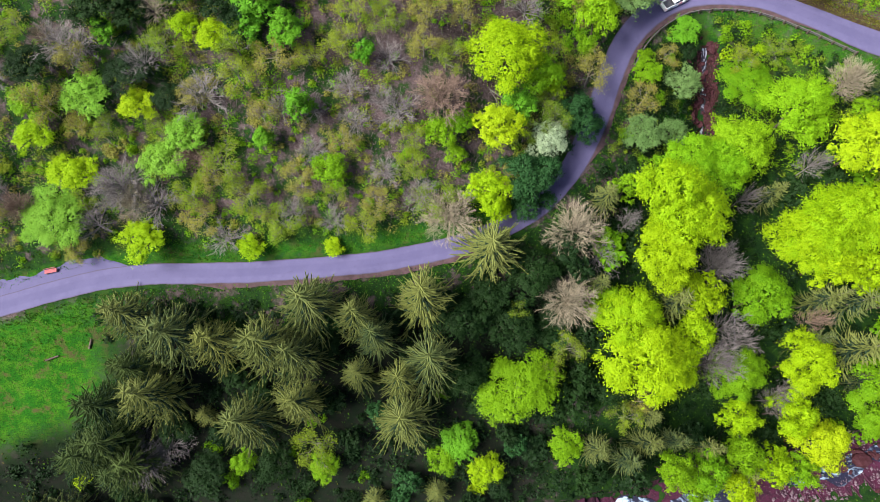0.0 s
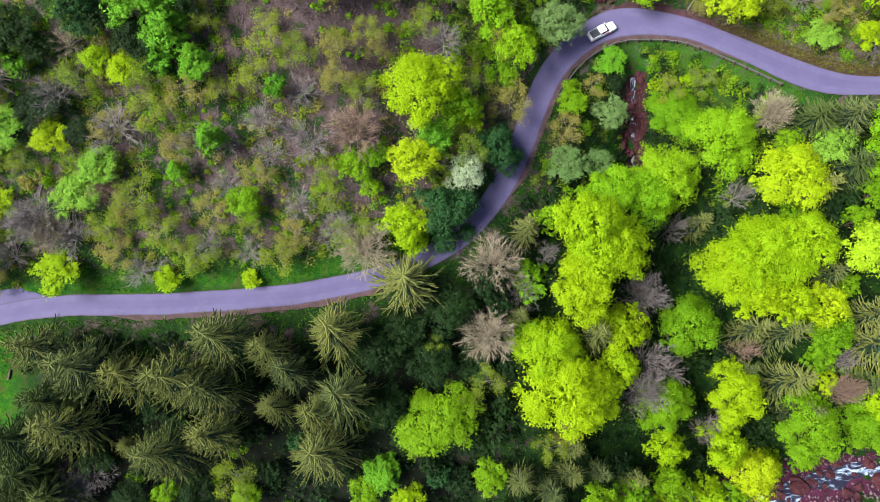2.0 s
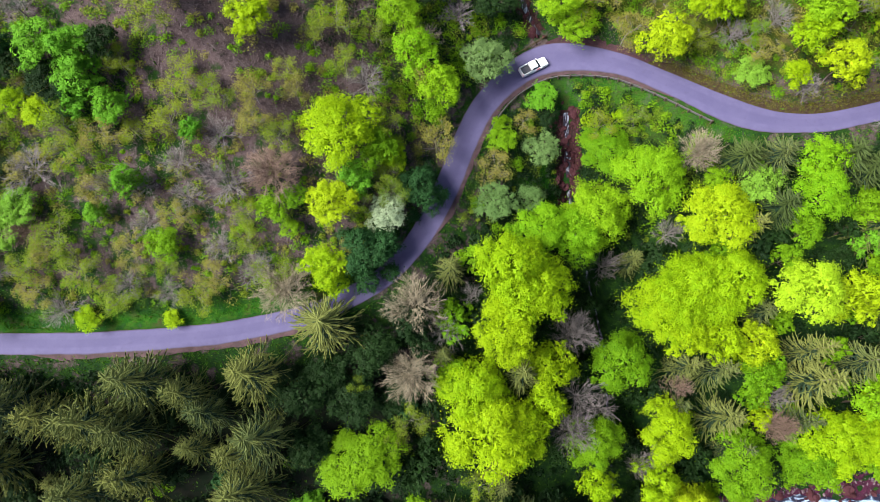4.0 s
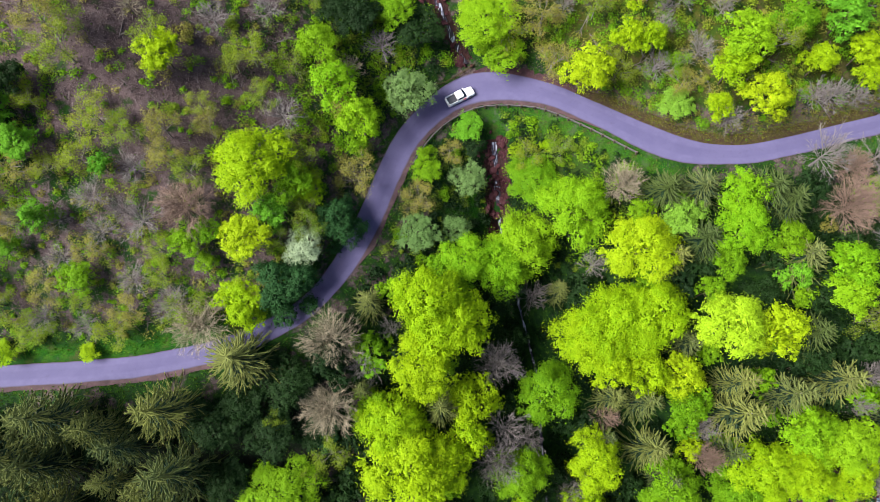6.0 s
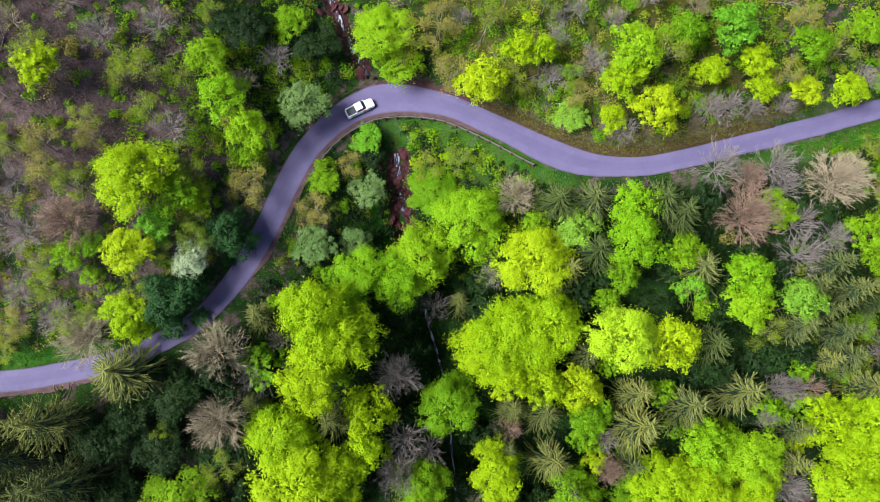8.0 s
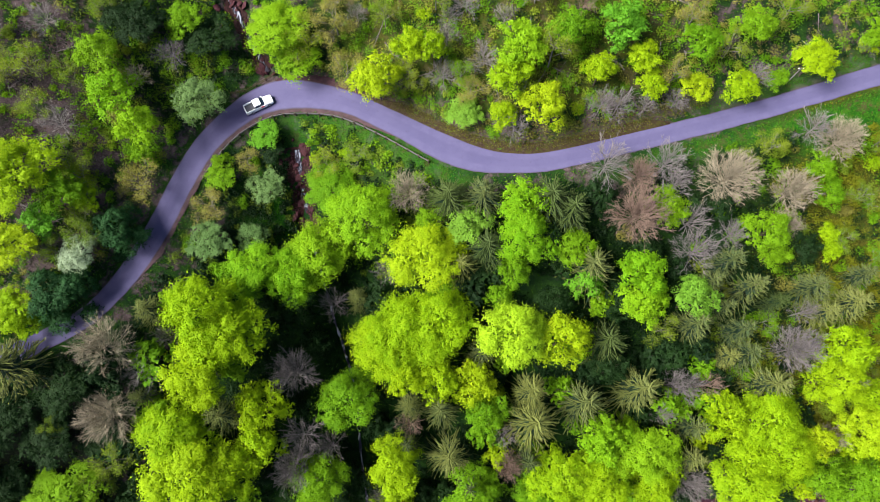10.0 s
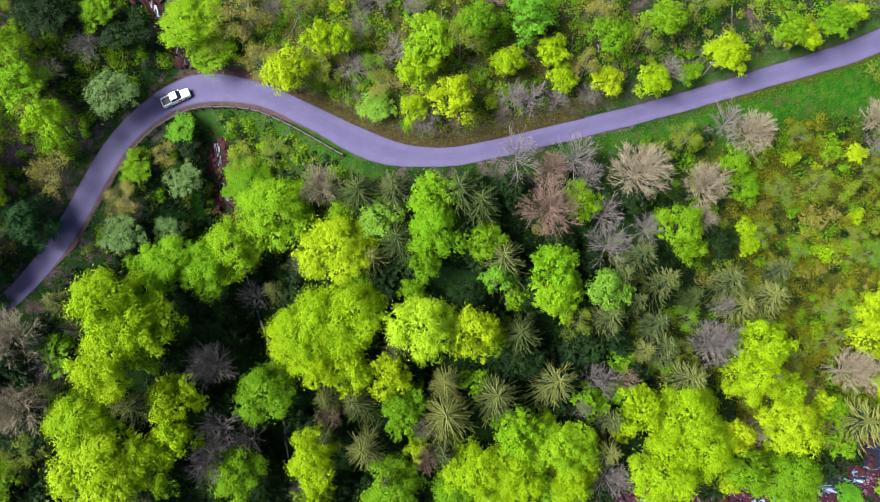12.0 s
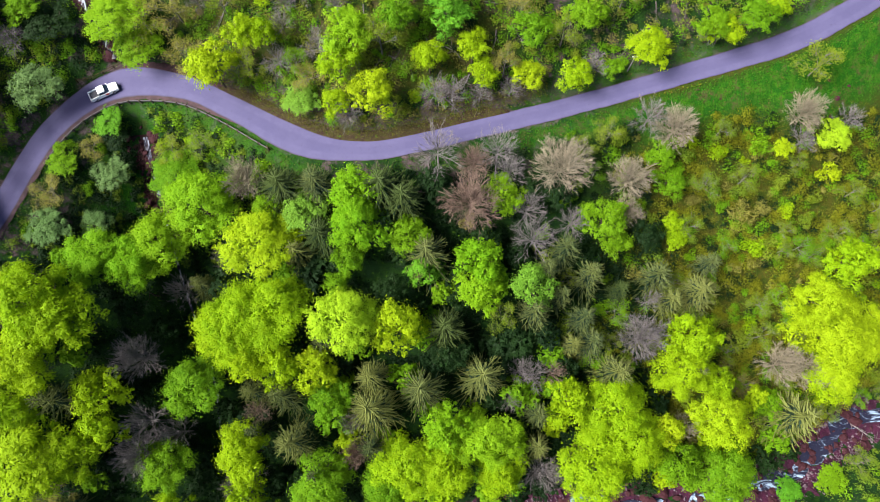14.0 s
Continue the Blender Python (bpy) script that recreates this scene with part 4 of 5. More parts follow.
plant("G", 21.6, -4.9, 6.0, 2.7)
plant("S", 26.7, -5.3, 12.0, 3.0)
plant("L", 7.7, -8.7, 7.0, 2.6)
plant("G", 0.4, -6.8, 5.0, 2.3)
plant("O", 20.4, 10.8, 9.0, 3.1)
plant("O", 17.6, 7.4, 8.0, 2.4)
plant("D", 4.3, 7.2, 8.0, 3.4)
plant("S", 35.3, -4.2, 16.5, 2.5)
plant("S", 40.4, -3.9, 16.0, 2.3)
plant("S", 47.2, -5.2, 16.5, 2.6)
plant("L", 65.0, 0.4, 18.0, 3.8)
plant("Y", 71.1, -4.9, 18.0, 4.4)
plant("L", 53.3, -0.2, 16.0, 2.9)
plant("G", 47.8, -9.1, 16.0, 3.3)
plant("X", 62.5, 3.1, 13.0, 2.9)
plant("G", 79.7, 3.6, 17.0, 5.5)
plant("V", 32.4, 68.6, 8.5, 3.7)
plant("M", 25.0, 62.1, 11.0, 3.1)
plant("M", 20.8, 66.8, 9.0, 3.5)
plant("G", 18.5, 73.1, 8.0, 3.1)
plant("D", 24.0, 79.1, 7.0, 3.6)
plant("X", 27.9, 76.3, 5.0, 2.8)
plant("D", 33.5, 79.4, 5.0, 3.9)
plant("G", 30.0, 81.0, 6.0, 2.8)
plant("D", 21.4, 80.1, 6.0, 3.0)
plant("M", 42.9, 80.7, 8.0, 4.5)
plant("G", 47.7, 76.8, 6.0, 3.6)
plant("O", 49.5, 80.1, 7.0, 3.9)
plant("o", 54.9, 82.0, 7.5, 3.9)
plant("o", 56.6, 74.7, 7.5, 3.4)
plant("Y", 61.8, 69.8, 11.5, 3.8)
plant("G", 35.0, 59.7, 2.0, 1.2)
plant("o", 39.3, 60.5, 3.0, 2.5)
plant("V", 42.7, 56.6, 5.0, 2.9)
plant("G", 35.5, 56.9, 3.0, 2.2)
plant("o", 34.5, 52.1, 4.0, 3.2)
plant("V", 34.3, 46.0, 4.5, 3.1)
plant("V", 40.3, 47.8, 4.0, 2.3)
plant("F", 45.2, 65.0, 3.5, 2.5)
plant("D", 43.1, 62.6, 3.0, 2.1)
plant("G", 53.4, 56.3, 6.0, 4.1)
plant("O", 52.8, 60.8, 4.0, 3.1)
plant("O", 58.5, 61.5, 3.0, 2.7)
plant("M", 60.0, 50.2, 13.0, 5.3)
plant("M", 52.1, 44.9, 16.0, 5.1)
plant("M", 41.8, 41.6, 11.0, 4.2)
plant("M", 47.6, 40.9, 14.0, 4.1)
plant("D", 48.4, 37.2, 12.0, 3.2)
plant("T", 67.8, 53.9, 9.5, 3.5)
plant("L", 67.9, 75.7, 10.0, 2.6)
plant("L", 71.6, 75.0, 10.0, 1.9)
plant("L", 83.8, 70.4, 9.5, 3.1)
plant("Y", 89.0, 66.1, 9.5, 3.3)
plant("M", 85.4, 74.1, 10.0, 3.7)
plant("O", 90.3, 73.7, 9.5, 3.8)
plant("G", 93.0, 76.3, 9.0, 2.9)
plant("F", 101.0, 77.7, 9.0, 3.3)
plant("L", 98.1, 71.7, 8.0, 2.4)
plant("B", 76.8, 66.7, 4.0, 2.6)
plant("L", 82.8, 65.4, 6.0, 2.2)
plant("X", 73.2, 72.8, 5.0, 2.7)
plant("X", 79.9, 74.5, 5.0, 2.7)
plant("X", 84.9, 64.0, 5.5, 2.5)
plant("X", 99.0, 67.7, 5.5, 2.5)
plant("o", 77.8, 70.2, 4.0, 2.9)
plant("O", 67.3, 72.7, 5.0, 3.2)
plant("X", 99.6, 57.8, 9.5, 3.7)
plant("X", 109.3, 58.3, 9.5, 3.6)
plant("R", 105.2, 50.6, 11.5, 5.1)
plant("J", 74.3, 52.3, 10.5, 4.5)
plant("S", 79.9, 52.5, 10.5, 4.0)
plant("B", 77.6, 48.7, 9.0, 3.4)
plant("M", 86.3, 50.9, 11.5, 3.8)
plant("M", 86.9, 46.0, 13.0, 4.2)
plant("J", 90.5, 52.0, 10.5, 4.8)
plant("J", 94.1, 50.4, 10.5, 4.4)
plant("G", 94.7, 45.5, 10.0, 3.1)
plant("J", 80.7, 44.7, 12.5, 4.4)
plant("S", 76.6, 42.2, 12.0, 3.2)
plant("Y", 70.5, 43.0, 14.0, 5.6)
plant("S", 97.8, 42.5, 12.5, 4.6)
plant("M", 106.3, 41.9, 12.0, 3.6)
plant("M", 106.9, 37.4, 12.0, 3.7)
plant("L", 36.7, 33.1, 19.5, 5.3)
plant("L", 39.6, 29.9, 18.5, 5.4)
plant("L", 35.0, 24.5, 16.5, 4.6)
plant("L", 43.4, 19.5, 14.0, 4.0)
plant("L", 30.4, 15.2, 14.0, 5.1)
plant("L", 32.9, 8.3, 16.0, 6.5)
plant("L", 42.5, 13.3, 13.0, 3.5)
plant("L", 38.5, 8.2, 15.0, 4.3)
plant("S", 38.2, 18.0, 17.0, 3.6)
plant("X", 30.1, 30.1, 12.0, 1.6)
plant("X", 48.1, 25.6, 13.0, 4.2)
plant("X", 54.2, 37.8, 12.0, 2.8)
plant("X", 49.4, 15.0, 14.0, 3.6)
plant("X", 48.3, 9.3, 14.0, 4.2)
plant("X", 53.8, 13.1, 14.0, 2.7)
plant("G", 57.0, 20.7, 15.5, 5.0)
plant("G", 52.1, 7.6, 15.0, 4.2)
plant("S", 58.6, 38.1, 11.0, 2.3)
plant("X", 64.1, 42.0, 11.0, 2.3)
plant("L", 67.4, 31.6, 17.0, 7.7)
plant("L", 73.7, 33.4, 16.0, 4.7)
plant("L", 63.1, 30.1, 15.0, 4.9)
plant("L", 67.7, 25.6, 15.0, 3.7)
plant("Y", 79.0, 24.1, 15.0, 3.5)
plant("L", 72.9, 24.1, 15.0, 3.5)
plant("G", 81.1, 19.5, 13.0, 3.6)
plant("P", 84.7, 31.1, 18.5, 5.1)
plant("Y", 93.3, 30.7, 17.5, 4.0)
plant("S", 68.0, 20.1, 17.0, 3.0)
plant("S", 73.3, 19.5, 17.5, 3.5)
plant("S", 67.6, 13.4, 15.0, 2.6)
plant("S", 74.9, 11.7, 18.6, 4.3)
plant("S", 78.5, 6.3, 17.0, 2.8)
plant("S", 80.3, 29.2, 13.0, 3.0)
plant("S", 88.6, 22.8, 17.0, 3.5)
plant("S", 88.9, 17.6, 20.5, 5.0)
plant("S", 97.2, 20.9, 19.0, 4.6)
plant("S", 88.5, 11.0, 18.0, 3.2)
plant("R", 85.6, 10.0, 15.0, 2.8)
plant("R", 67.8, 17.0, 13.0, 2.4)
plant("X", 84.8, 15.3, 13.0, 2.4)
plant("L", 65.7, 9.5, 18.0, 4.6)
plant("X", 65.5, 4.9, 14.0, 2.5)
plant("L", 95.5, 8.1, 18.0, 5.6)
plant("L", 101.9, 8.1, 18.0, 4.6)
plant("M", 101.8, 14.6, 17.0, 4.0)
plant("M", 109.5, 12.8, 17.0, 5.2)
plant("L", 111.5, 7.6, 17.0, 4.1)
plant("S", 107.8, 23.4, 15.0, 5.0)
plant("J", 101.1, 31.1, 13.0, 4.6)
plant("X", 117.1, 24.1, 13.0, 2.6)
plant("X", 121.3, 6.3, 13.0, 2.5)
plant("G", 91.2, 4.6, 16.0, 4.1)
plant("L", 105.1, 73.4, 8.0, 2.4)
plant("L", 106.7, 70.1, 7.0, 2.1)
plant("o", 110.2, 71.6, 7.5, 2.5)
plant("Y", 114.0, 70.3, 6.5, 2.4)
plant("L", 122.2, 71.0, 6.5, 2.6)
plant("G", 114.2, 76.9, 7.0, 3.0)
plant("X", 106.4, 67.9, 5.0, 1.8)
plant("X", 111.5, 68.9, 5.0, 2.0)
plant("X", 101.8, 67.7, 6.0, 2.4)
plant("L", 133.8, 75.0, 7.5, 3.1)
plant("G", 128.3, 73.0, 4.0, 1.7)
plant("X", 125.0, 73.1, 5.0, 2.2)
plant("G", 123.4, 79.2, 7.0, 3.0)
plant("O", 119.7, 76.6, 6.0, 3.1)
plant("G", 144.3, 79.5, 7.0, 2.7)
plant("L", 146.8, 79.1, 6.5, 2.6)
plant("G", 152.2, 81.0, 7.0, 2.8)
plant("X", 144.8, 79.0, 4.0, 1.7)
plant("L", 156.3, 83.2, 5.0, 1.7)
plant("O", 163.3, 74.5, 6.5, 3.6)
plant("T", 161.2, 67.1, 9.0, 3.4)
plant("Y", 159.5, 62.5, 4.0, 1.7)
plant("X", 163.0, 64.0, 4.5, 2.2)
plant("P", 167.9, 64.8, 5.5, 2.8)
plant("X", 171.4, 68.0, 5.0, 2.4)
plant("O", 128.0, 62.3, 5.5, 2.7)
plant("X", 134.6, 65.1, 6.5, 3.1)
plant("T", 138.9, 63.3, 8.5, 3.9)
plant("O", 147.8, 64.6, 4.5, 2.3)
plant("G", 137.3, 60.1, 5.0, 2.4)
plant("O", 145.9, 56.1, 5.0, 2.9)
plant("G", 139.3, 56.5, 5.0, 2.7)
plant("O", 153.2, 57.6, 4.5, 2.8)
plant("T", 119.9, 56.6, 10.0, 5.3)
plant("T", 131.8, 55.6, 9.5, 3.9)
plant("X", 111.6, 55.8, 8.0, 2.7)
plant("X", 114.6, 50.2, 10.0, 3.3)
plant("X", 116.0, 45.9, 10.5, 3.6)
plant("G", 110.4, 52.2, 8.0, 3.1)
plant("G", 127.9, 49.2, 9.0, 3.6)
plant("G", 130.5, 46.0, 8.0, 2.3)
plant("L", 141.0, 50.2, 5.0, 1.6)
plant("L", 141.5, 47.5, 5.0, 1.8)
plant("D", 135.7, 47.4, 7.0, 2.7)
plant("S", 121.2, 44.0, 13.5, 3.0)
plant("S", 125.6, 40.2, 14.0, 3.2)
plant("S", 118.3, 40.7, 13.0, 2.5)
plant("S", 116.4, 34.1, 13.5, 3.6)
plant("S", 121.0, 36.7, 13.0, 2.3)
plant("S", 125.3, 33.6, 12.5, 3.1)
plant("S", 127.1, 29.7, 12.5, 3.3)
plant("S", 123.7, 29.1, 12.0, 2.6)
plant("S", 138.2, 41.1, 10.5, 3.4)
plant("S", 141.1, 37.1, 10.5, 3.2)
plant("S", 146.2, 38.9, 10.0, 3.8)
plant("S", 147.9, 43.6, 8.5, 2.5)
plant("J", 131.6, 38.4, 11.0, 2.1)
plant("X", 136.3, 30.9, 12.5, 4.4)
plant("X", 137.4, 37.1, 10.0, 1.8)
plant("O", 111.3, 33.4, 11.0, 2.7)
plant("B", 115.7, 37.9, 13.5, 3.5)
plant("X", 114.8, 24.6, 13.0, 2.4)
plant("R", 120.6, 24.3, 13.0, 2.2)
plant("X", 112.9, 19.1, 13.0, 1.8)
plant("S", 117.7, 17.1, 17.0, 3.1)
plant("S", 117.9, 11.6, 18.0, 3.1)
plant("S", 131.5, 24.5, 16.0, 4.0)
plant("S", 145.6, 24.8, 16.5, 2.5)
plant("X", 119.0, 7.1, 14.0, 3.9)
plant("L", 123.1, 19.2, 16.0, 4.0)
plant("L", 131.3, 18.4, 16.0, 5.3)
plant("L", 136.1, 12.7, 16.0, 4.8)
plant("L", 128.2, 8.5, 17.0, 6.2)
plant("Y", 142.3, 14.7, 15.0, 2.8)
plant("L", 144.8, 30.4, 16.0, 4.0)
plant("L", 143.7, 25.2, 16.0, 4.3)
plant("L", 150.5, 23.3, 15.0, 2.8)
plant("Y", 152.4, 16.8, 16.5, 4.8)
plant("T", 146.0, 15.5, 13.0, 2.5)
plant("G", 155.0, 6.4, 15.0, 6.2)
plant("G", 145.4, 8.5, 15.0, 3.9)
plant("Y", 174.2, 32.7, 15.0, 8.6)
plant("Y", 167.6, 37.8, 14.0, 4.3)
plant("L", 173.2, 26.1, 14.0, 5.0)
plant("L", 173.6, 44.6, 12.0, 4.0)
plant("T", 164.1, 27.0, 12.5, 4.0)
plant("T", 170.5, 26.0, 12.5, 3.8)
plant("S", 167.7, 17.8, 15.5, 5.4)
plant("G", 163.5, 19.8, 8.0, 3.0)
plant("O", 161.1, 32.2, 6.0, 3.0)
plant("F", 174.2, 2.6, 3.0, 2.6)
plant("G", 183.2, 5.0, 3.5, 2.9)
plant("O", 189.6, 8.0, 4.0, 3.3)
plant("G", 54.5, -6.6, 16.0, 3.3)
plant("L", 63.2, -8.7, 16.0, 3.5)
plant("G", 68.7, -9.8, 16.0, 3.1)
plant("S", 57.9, -10.5, 15.0, 3.0)
plant("G", 40.7, -9.2, 15.0, 2.8)
plant("S", 32.1, -7.2, 15.0, 3.0)
plant("K", -38.3, 60.8, 8.0, 3.1)
plant("F", -31.5, 61.4, 8.0, 3.2)
plant("F", -26.6, 60.4, 9.0, 3.2)
plant("D", -35.5, 59.5, 6.0, 2.4)
plant("D", -22.5, 61.7, 7.0, 2.2)
plant("L", -3.4, 65.3, 5.0, 1.6)
plant("K", -29.0, 55.3, 6.5, 2.1)
plant("L", -2.4, 67.0, 8.0, 2.8)
plant("O", -12.9, 69.4, 6.0, 2.1)
plant("X", 3.4, 74.4, 5.0, 2.8)
plant("X", 10.8, 77.5, 5.0, 2.6)
plant("G", 47.7, -12.4, 16.0, 3.3)
plant("L", 56.4, -13.0, 15.0, 3.1)
plant("J", -56.7, -6.0, 14.0, 5.0)
plant("J", -52.2, -8.7, 13.0, 4.6)
plant("F", 97.4, 40.6, 10.0, 3.0)
plant("G", 85.3, 41.4, 11.0, 2.5)
plant("D", 92.1, 36.4, 10.0, 2.8)
plant("G", 83.2, 37.4, 11.0, 2.2)
plant("D", 102.2, 27.4, 11.0, 3.2)
plant("G", 71.4, 49.2, 8.0, 2.4)
plant("O", 32.3, -0.1, 9.0, 2.9)
plant("D", 29.5, 5.4, 8.0, 3.2)
plant("o", 34.8, 2.7, 8.0, 2.5)
plant("S", 36.0, 0.1, 12.0, 2.4)

# ---- filling woods and bushes ----
taken = [(ob.matrix_basis.translation.x, ob.matrix_basis.translation.y) for ob in bpy.data.objects if "h" in ob and MADE]


def free(x, y, gap, clear):
    """Whether a spot is off the road, the water and the trunks already there."""
    if abs(beside(road_line, x, y)[0][0]) < clear or abs(beside(stream_line, x, y)[0][0]) < 1.9 or abs(beside(river_line, x, y)[0][0]) < 6:
        return False
    t = np.array(taken)
    return ((t[:, 0] - x) ** 2 + (t[:, 1] - y) ** 2).min() > gap * gap


def fill(count, box, kinds, size, tall, shape, gap, clear, seed, test=None):
    """Plants of mixed kinds over a stretch of the plan."""
    r = np.random.default_rng(seed)
    for k in range(count):
        x, y = r.uniform(box[0], box[1]), r.uniform(box[2], box[3])
        kind, s, h = kinds[int(r.integers(len(kinds)))], r.uniform(*size), r.uniform(*tall)
        if free(x, y, gap, clear) and (test is None or test(x, y)):
            plant(kind, x, y, h, s, shape)
            taken.append((x, y))


def north(x, y):
    return beside(road_line, x, y)[0][0] > 0


def south(x, y):
    return beside(road_line, x, y)[0][0] < 0 and meadow_share(x, y)[0] < 0.4


# wooded slope above the road, west of the bend
fill(60, (-75, 22, 28, 90), "OOooOOo", (2.0, 3.4), (5, 8), "bud", 2.3, 5.0, 31, north)
fill(70, (-75, 24, 28, 98), "XTXR", (1.7, 3.0), (4, 7), "bare", 2.4, 5.5, 32, north)
fill(50, (-80, 20, 27, 95), "OOGoGD", (0.9, 1.9), (0.9, 2.0), "shrub", 1.1, 4.2, 33, north)
# above the road, east of the bend
fill(80, (46, 190, 64, 120), "OoOGO", (2.0, 3.2), (4.5, 7), "bud", 2.4, 5.5, 48, north)
fill(40, (46, 185, 64, 100), "XTXR", (1.6, 2.6), (3.5, 6), "bare", 2.6, 5.0, 54, north)
fill(60, (50, 190, 66, 125), "GLOGXG", (2.0, 3.0), (6, 9), None, 4.2, 12.0, 34, north)
fill(60, (18, 185, 60, 112), "GOGOLoD", (0.9, 2.0), (0.9, 2.2), "shrub", 1.1, 4.6, 35, north)
# spruce stand below the road
fill(22, (-75, 6, -40, -14), "S", (3.2, 4.4), (11, 15), None, 4.4, 9, 49, south)
fill(8, (-62, 8, -14, 12), "S", (1.6, 2.4), (4, 6), None, 5.0, 10, 56, south)
fill(40, (-66, 8, -34, 10), "GDGLD", (1.0, 2.2), (1.2, 2.6), "shrub", 2.6, 10, 57, south)
# Near-black understorey added in sunlit gaps in place of the stand's shade.
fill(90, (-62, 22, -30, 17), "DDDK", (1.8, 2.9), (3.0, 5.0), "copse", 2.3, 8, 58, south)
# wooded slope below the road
# Mostly kind D: its near-black colour fills the gaps as shade would.
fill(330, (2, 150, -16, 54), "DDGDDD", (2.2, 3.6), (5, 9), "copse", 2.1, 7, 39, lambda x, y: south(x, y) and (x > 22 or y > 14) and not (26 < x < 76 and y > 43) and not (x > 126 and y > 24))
fill(24, (25, 52, 38, 68), "GDGDG", (1.0, 1.8), (1.3, 2.4), "shrub", 1.0, 4.2, 37, south)
fill(30, (50, 80, 46, 66), "GOGLO", (0.9, 1.7), (0.9, 1.8), "shrub", 1.0, 4.2, 38, south)
# leafless trees along the lower edge of the road
fill(16, (98, 136, 48, 64), "XTXR", (2.2, 3.4), (5, 8), "bare", 3.2, 5.5, 50)
fill(60, (96, 165, 40, 66), "GOLGoD", (0.9, 1.8), (1.0, 2.4), "shrub", 1.3, 4.4, 53, lambda x, y: beside(road_line, x, y)[0][0] < 0)
# bushes between the meadow and the river
fill(120, (118, 194, 8, 62), "OOoGOOG", (1.8, 3.2), (2.6, 4.6), "bud", 2.4, 5, 55, south)
fill(90, (118, 192, 12, 66), "OYOGOLo", (1.3, 2.4), (1.3, 2.8), "shrub", 1.6, 5, 40, south)
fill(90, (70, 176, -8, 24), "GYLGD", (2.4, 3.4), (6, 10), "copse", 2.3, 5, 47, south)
# the far bank
fill(36, (60, 215, -30, 12), "GYGL", (1.6, 2.8), (1.8, 3.4), "shrub", 1.6, 30, 41, lambda x, y: beside(river_line, x, y)[0][0] < -6.5)
# woods beyond
fill(26, (-110, -66, 26, 110), "GLOD", (2.6, 3.9), (8, 11), "copse", 4, 7, 42)
fill(34, (-60, 190, 100, 150), "GLGO", (2.8, 3.9), (8, 11), "copse", 5, 7, 43)
fill(30, (-100, 60, -60, -14), "DDG", (3.2, 4.0), (12, 15), "copse", 4.5, 7, 44)
fill(24, (60, 230, -55, -16), "GLG", (3, 3.9), (9, 12), "copse", 4.5, 7, 45)
fill(20, (190, 250, 20, 150), "GLY", (3, 3.9), (8, 11), "copse", 4.5, 7, 46)


def thicket(name, count, box, kind, size, leaves, leaf, label, seed, share, clear=4.4):
    """Very many low bushes that run into one another, each a heap of leaves."""
    r = np.random.default_rng(seed)
    x, y = r.uniform(box[0], box[1], count), r.uniform(box[2], box[3], count)
    keep = (r.uniform(size=count) < share(x, y)) & (np.abs(beside(road_line, x, y)[0]) > clear) & (np.abs(beside(river_line, x, y)[0]) > 6.3) & (np.abs(beside(stream_line, x, y)[0]) > 2.2)
    x, y = x[keep], y[keep]
    s = r.uniform(*size, len(x))
    base = np.repeat(np.stack([x, y, land(x, y)], 1), leaves, 0)
    s = np.repeat(s, leaves)[:, None]
    d = sphere_dirs(len(base), r, 0.0)
    pos = base + d * s * r.uniform(0.45, 1.1, (len(base), 1)) * np.array([1, 1, 0.85]) + r.normal(0, 0.12, base.shape) * s
    v, f = leaf_points(pos, unit(d + 0.6 * r.normal(size=d.shape) + np.array([0, 0, 0.5])), leaf, r)
    tagged(put(name, mesh_of(name, v, f, LEAF[kind])), label, "bushes", kind="stuff")


def west_slope(x, y):
    return (beside(road_line, x, y)[0] > 0) * np.clip(0.25 + green_share(x, y), 0, 1) * (x < 22)


def east_slope(x, y):
    return (beside(road_line, x, y)[0] > 0) * (x > 18) * 1.0


def wood_below(x, y):
    return (beside(road_line, x, y)[0] < 0) * (1 - meadow_share(x, y)) * (beside(river_line, x, y)[0] > 0) * (x < 140)


def scrub(x, y):
    return (beside(road_line, x, y)[0] < 0) * (1 - meadow_share(x, y)) * (beside(river_line, x, y)[0] > 0) * ramp(x, 126, 143)


thicket("olive_thicket", 900, (-82, 24, 24, 100), "O", (0.5, 1.5), 104, 0.19, "low olive-green bushes and saplings on the slope", 71, west_slope)
thicket("green_thicket", 1700, (-82, 24, 24, 100), "G", (0.4, 1.2), 104, 0.19, "low bright green bushes on the slope", 72, west_slope)
thicket("tan_thicket", 900, (-82, 24, 24, 100), "o", (0.5, 1.4), 91, 0.19, "low tan budding bushes on the slope", 73, west_slope)
thicket("bramble_thicket", 1600, (18, 190, 58, 115), "G", (0.6, 1.7), 160, 0.22, "low green bushes above the road", 74, east_slope)
thicket("hazel_thicket", 1000, (18, 190, 58, 115), "O", (0.6, 1.6), 160, 0.2, "low olive bushes above the road", 75, east_slope)
# The near-black D thickets also stand in for shade in the gaps.
thicket("shade_thicket", 3600, (-75, 142, -34, 66), "D", (0.7, 1.9), 52, 0.42, "dark green undergrowth below the road, gap shade put into its colour", 76, wood_below)
thicket("spruce_shade", 700, (98, 144, 8, 50), "D", (0.7, 1.8), 60, 0.36, "dark undergrowth between the eastern spruces, gap shade put into its colour", 89, wood_below)
thicket("scrub_thicket", 900, (112, 200, 0, 72), "Q", (0.8, 1.9), 230, 0.22, "yellow-olive scrub between meadow and river", 77, scrub)
thicket("scrub_green", 480, (112, 200, 0, 72), "G", (0.7, 1.8), 230, 0.21, "lime-green scrub between meadow and river", 78, scrub)
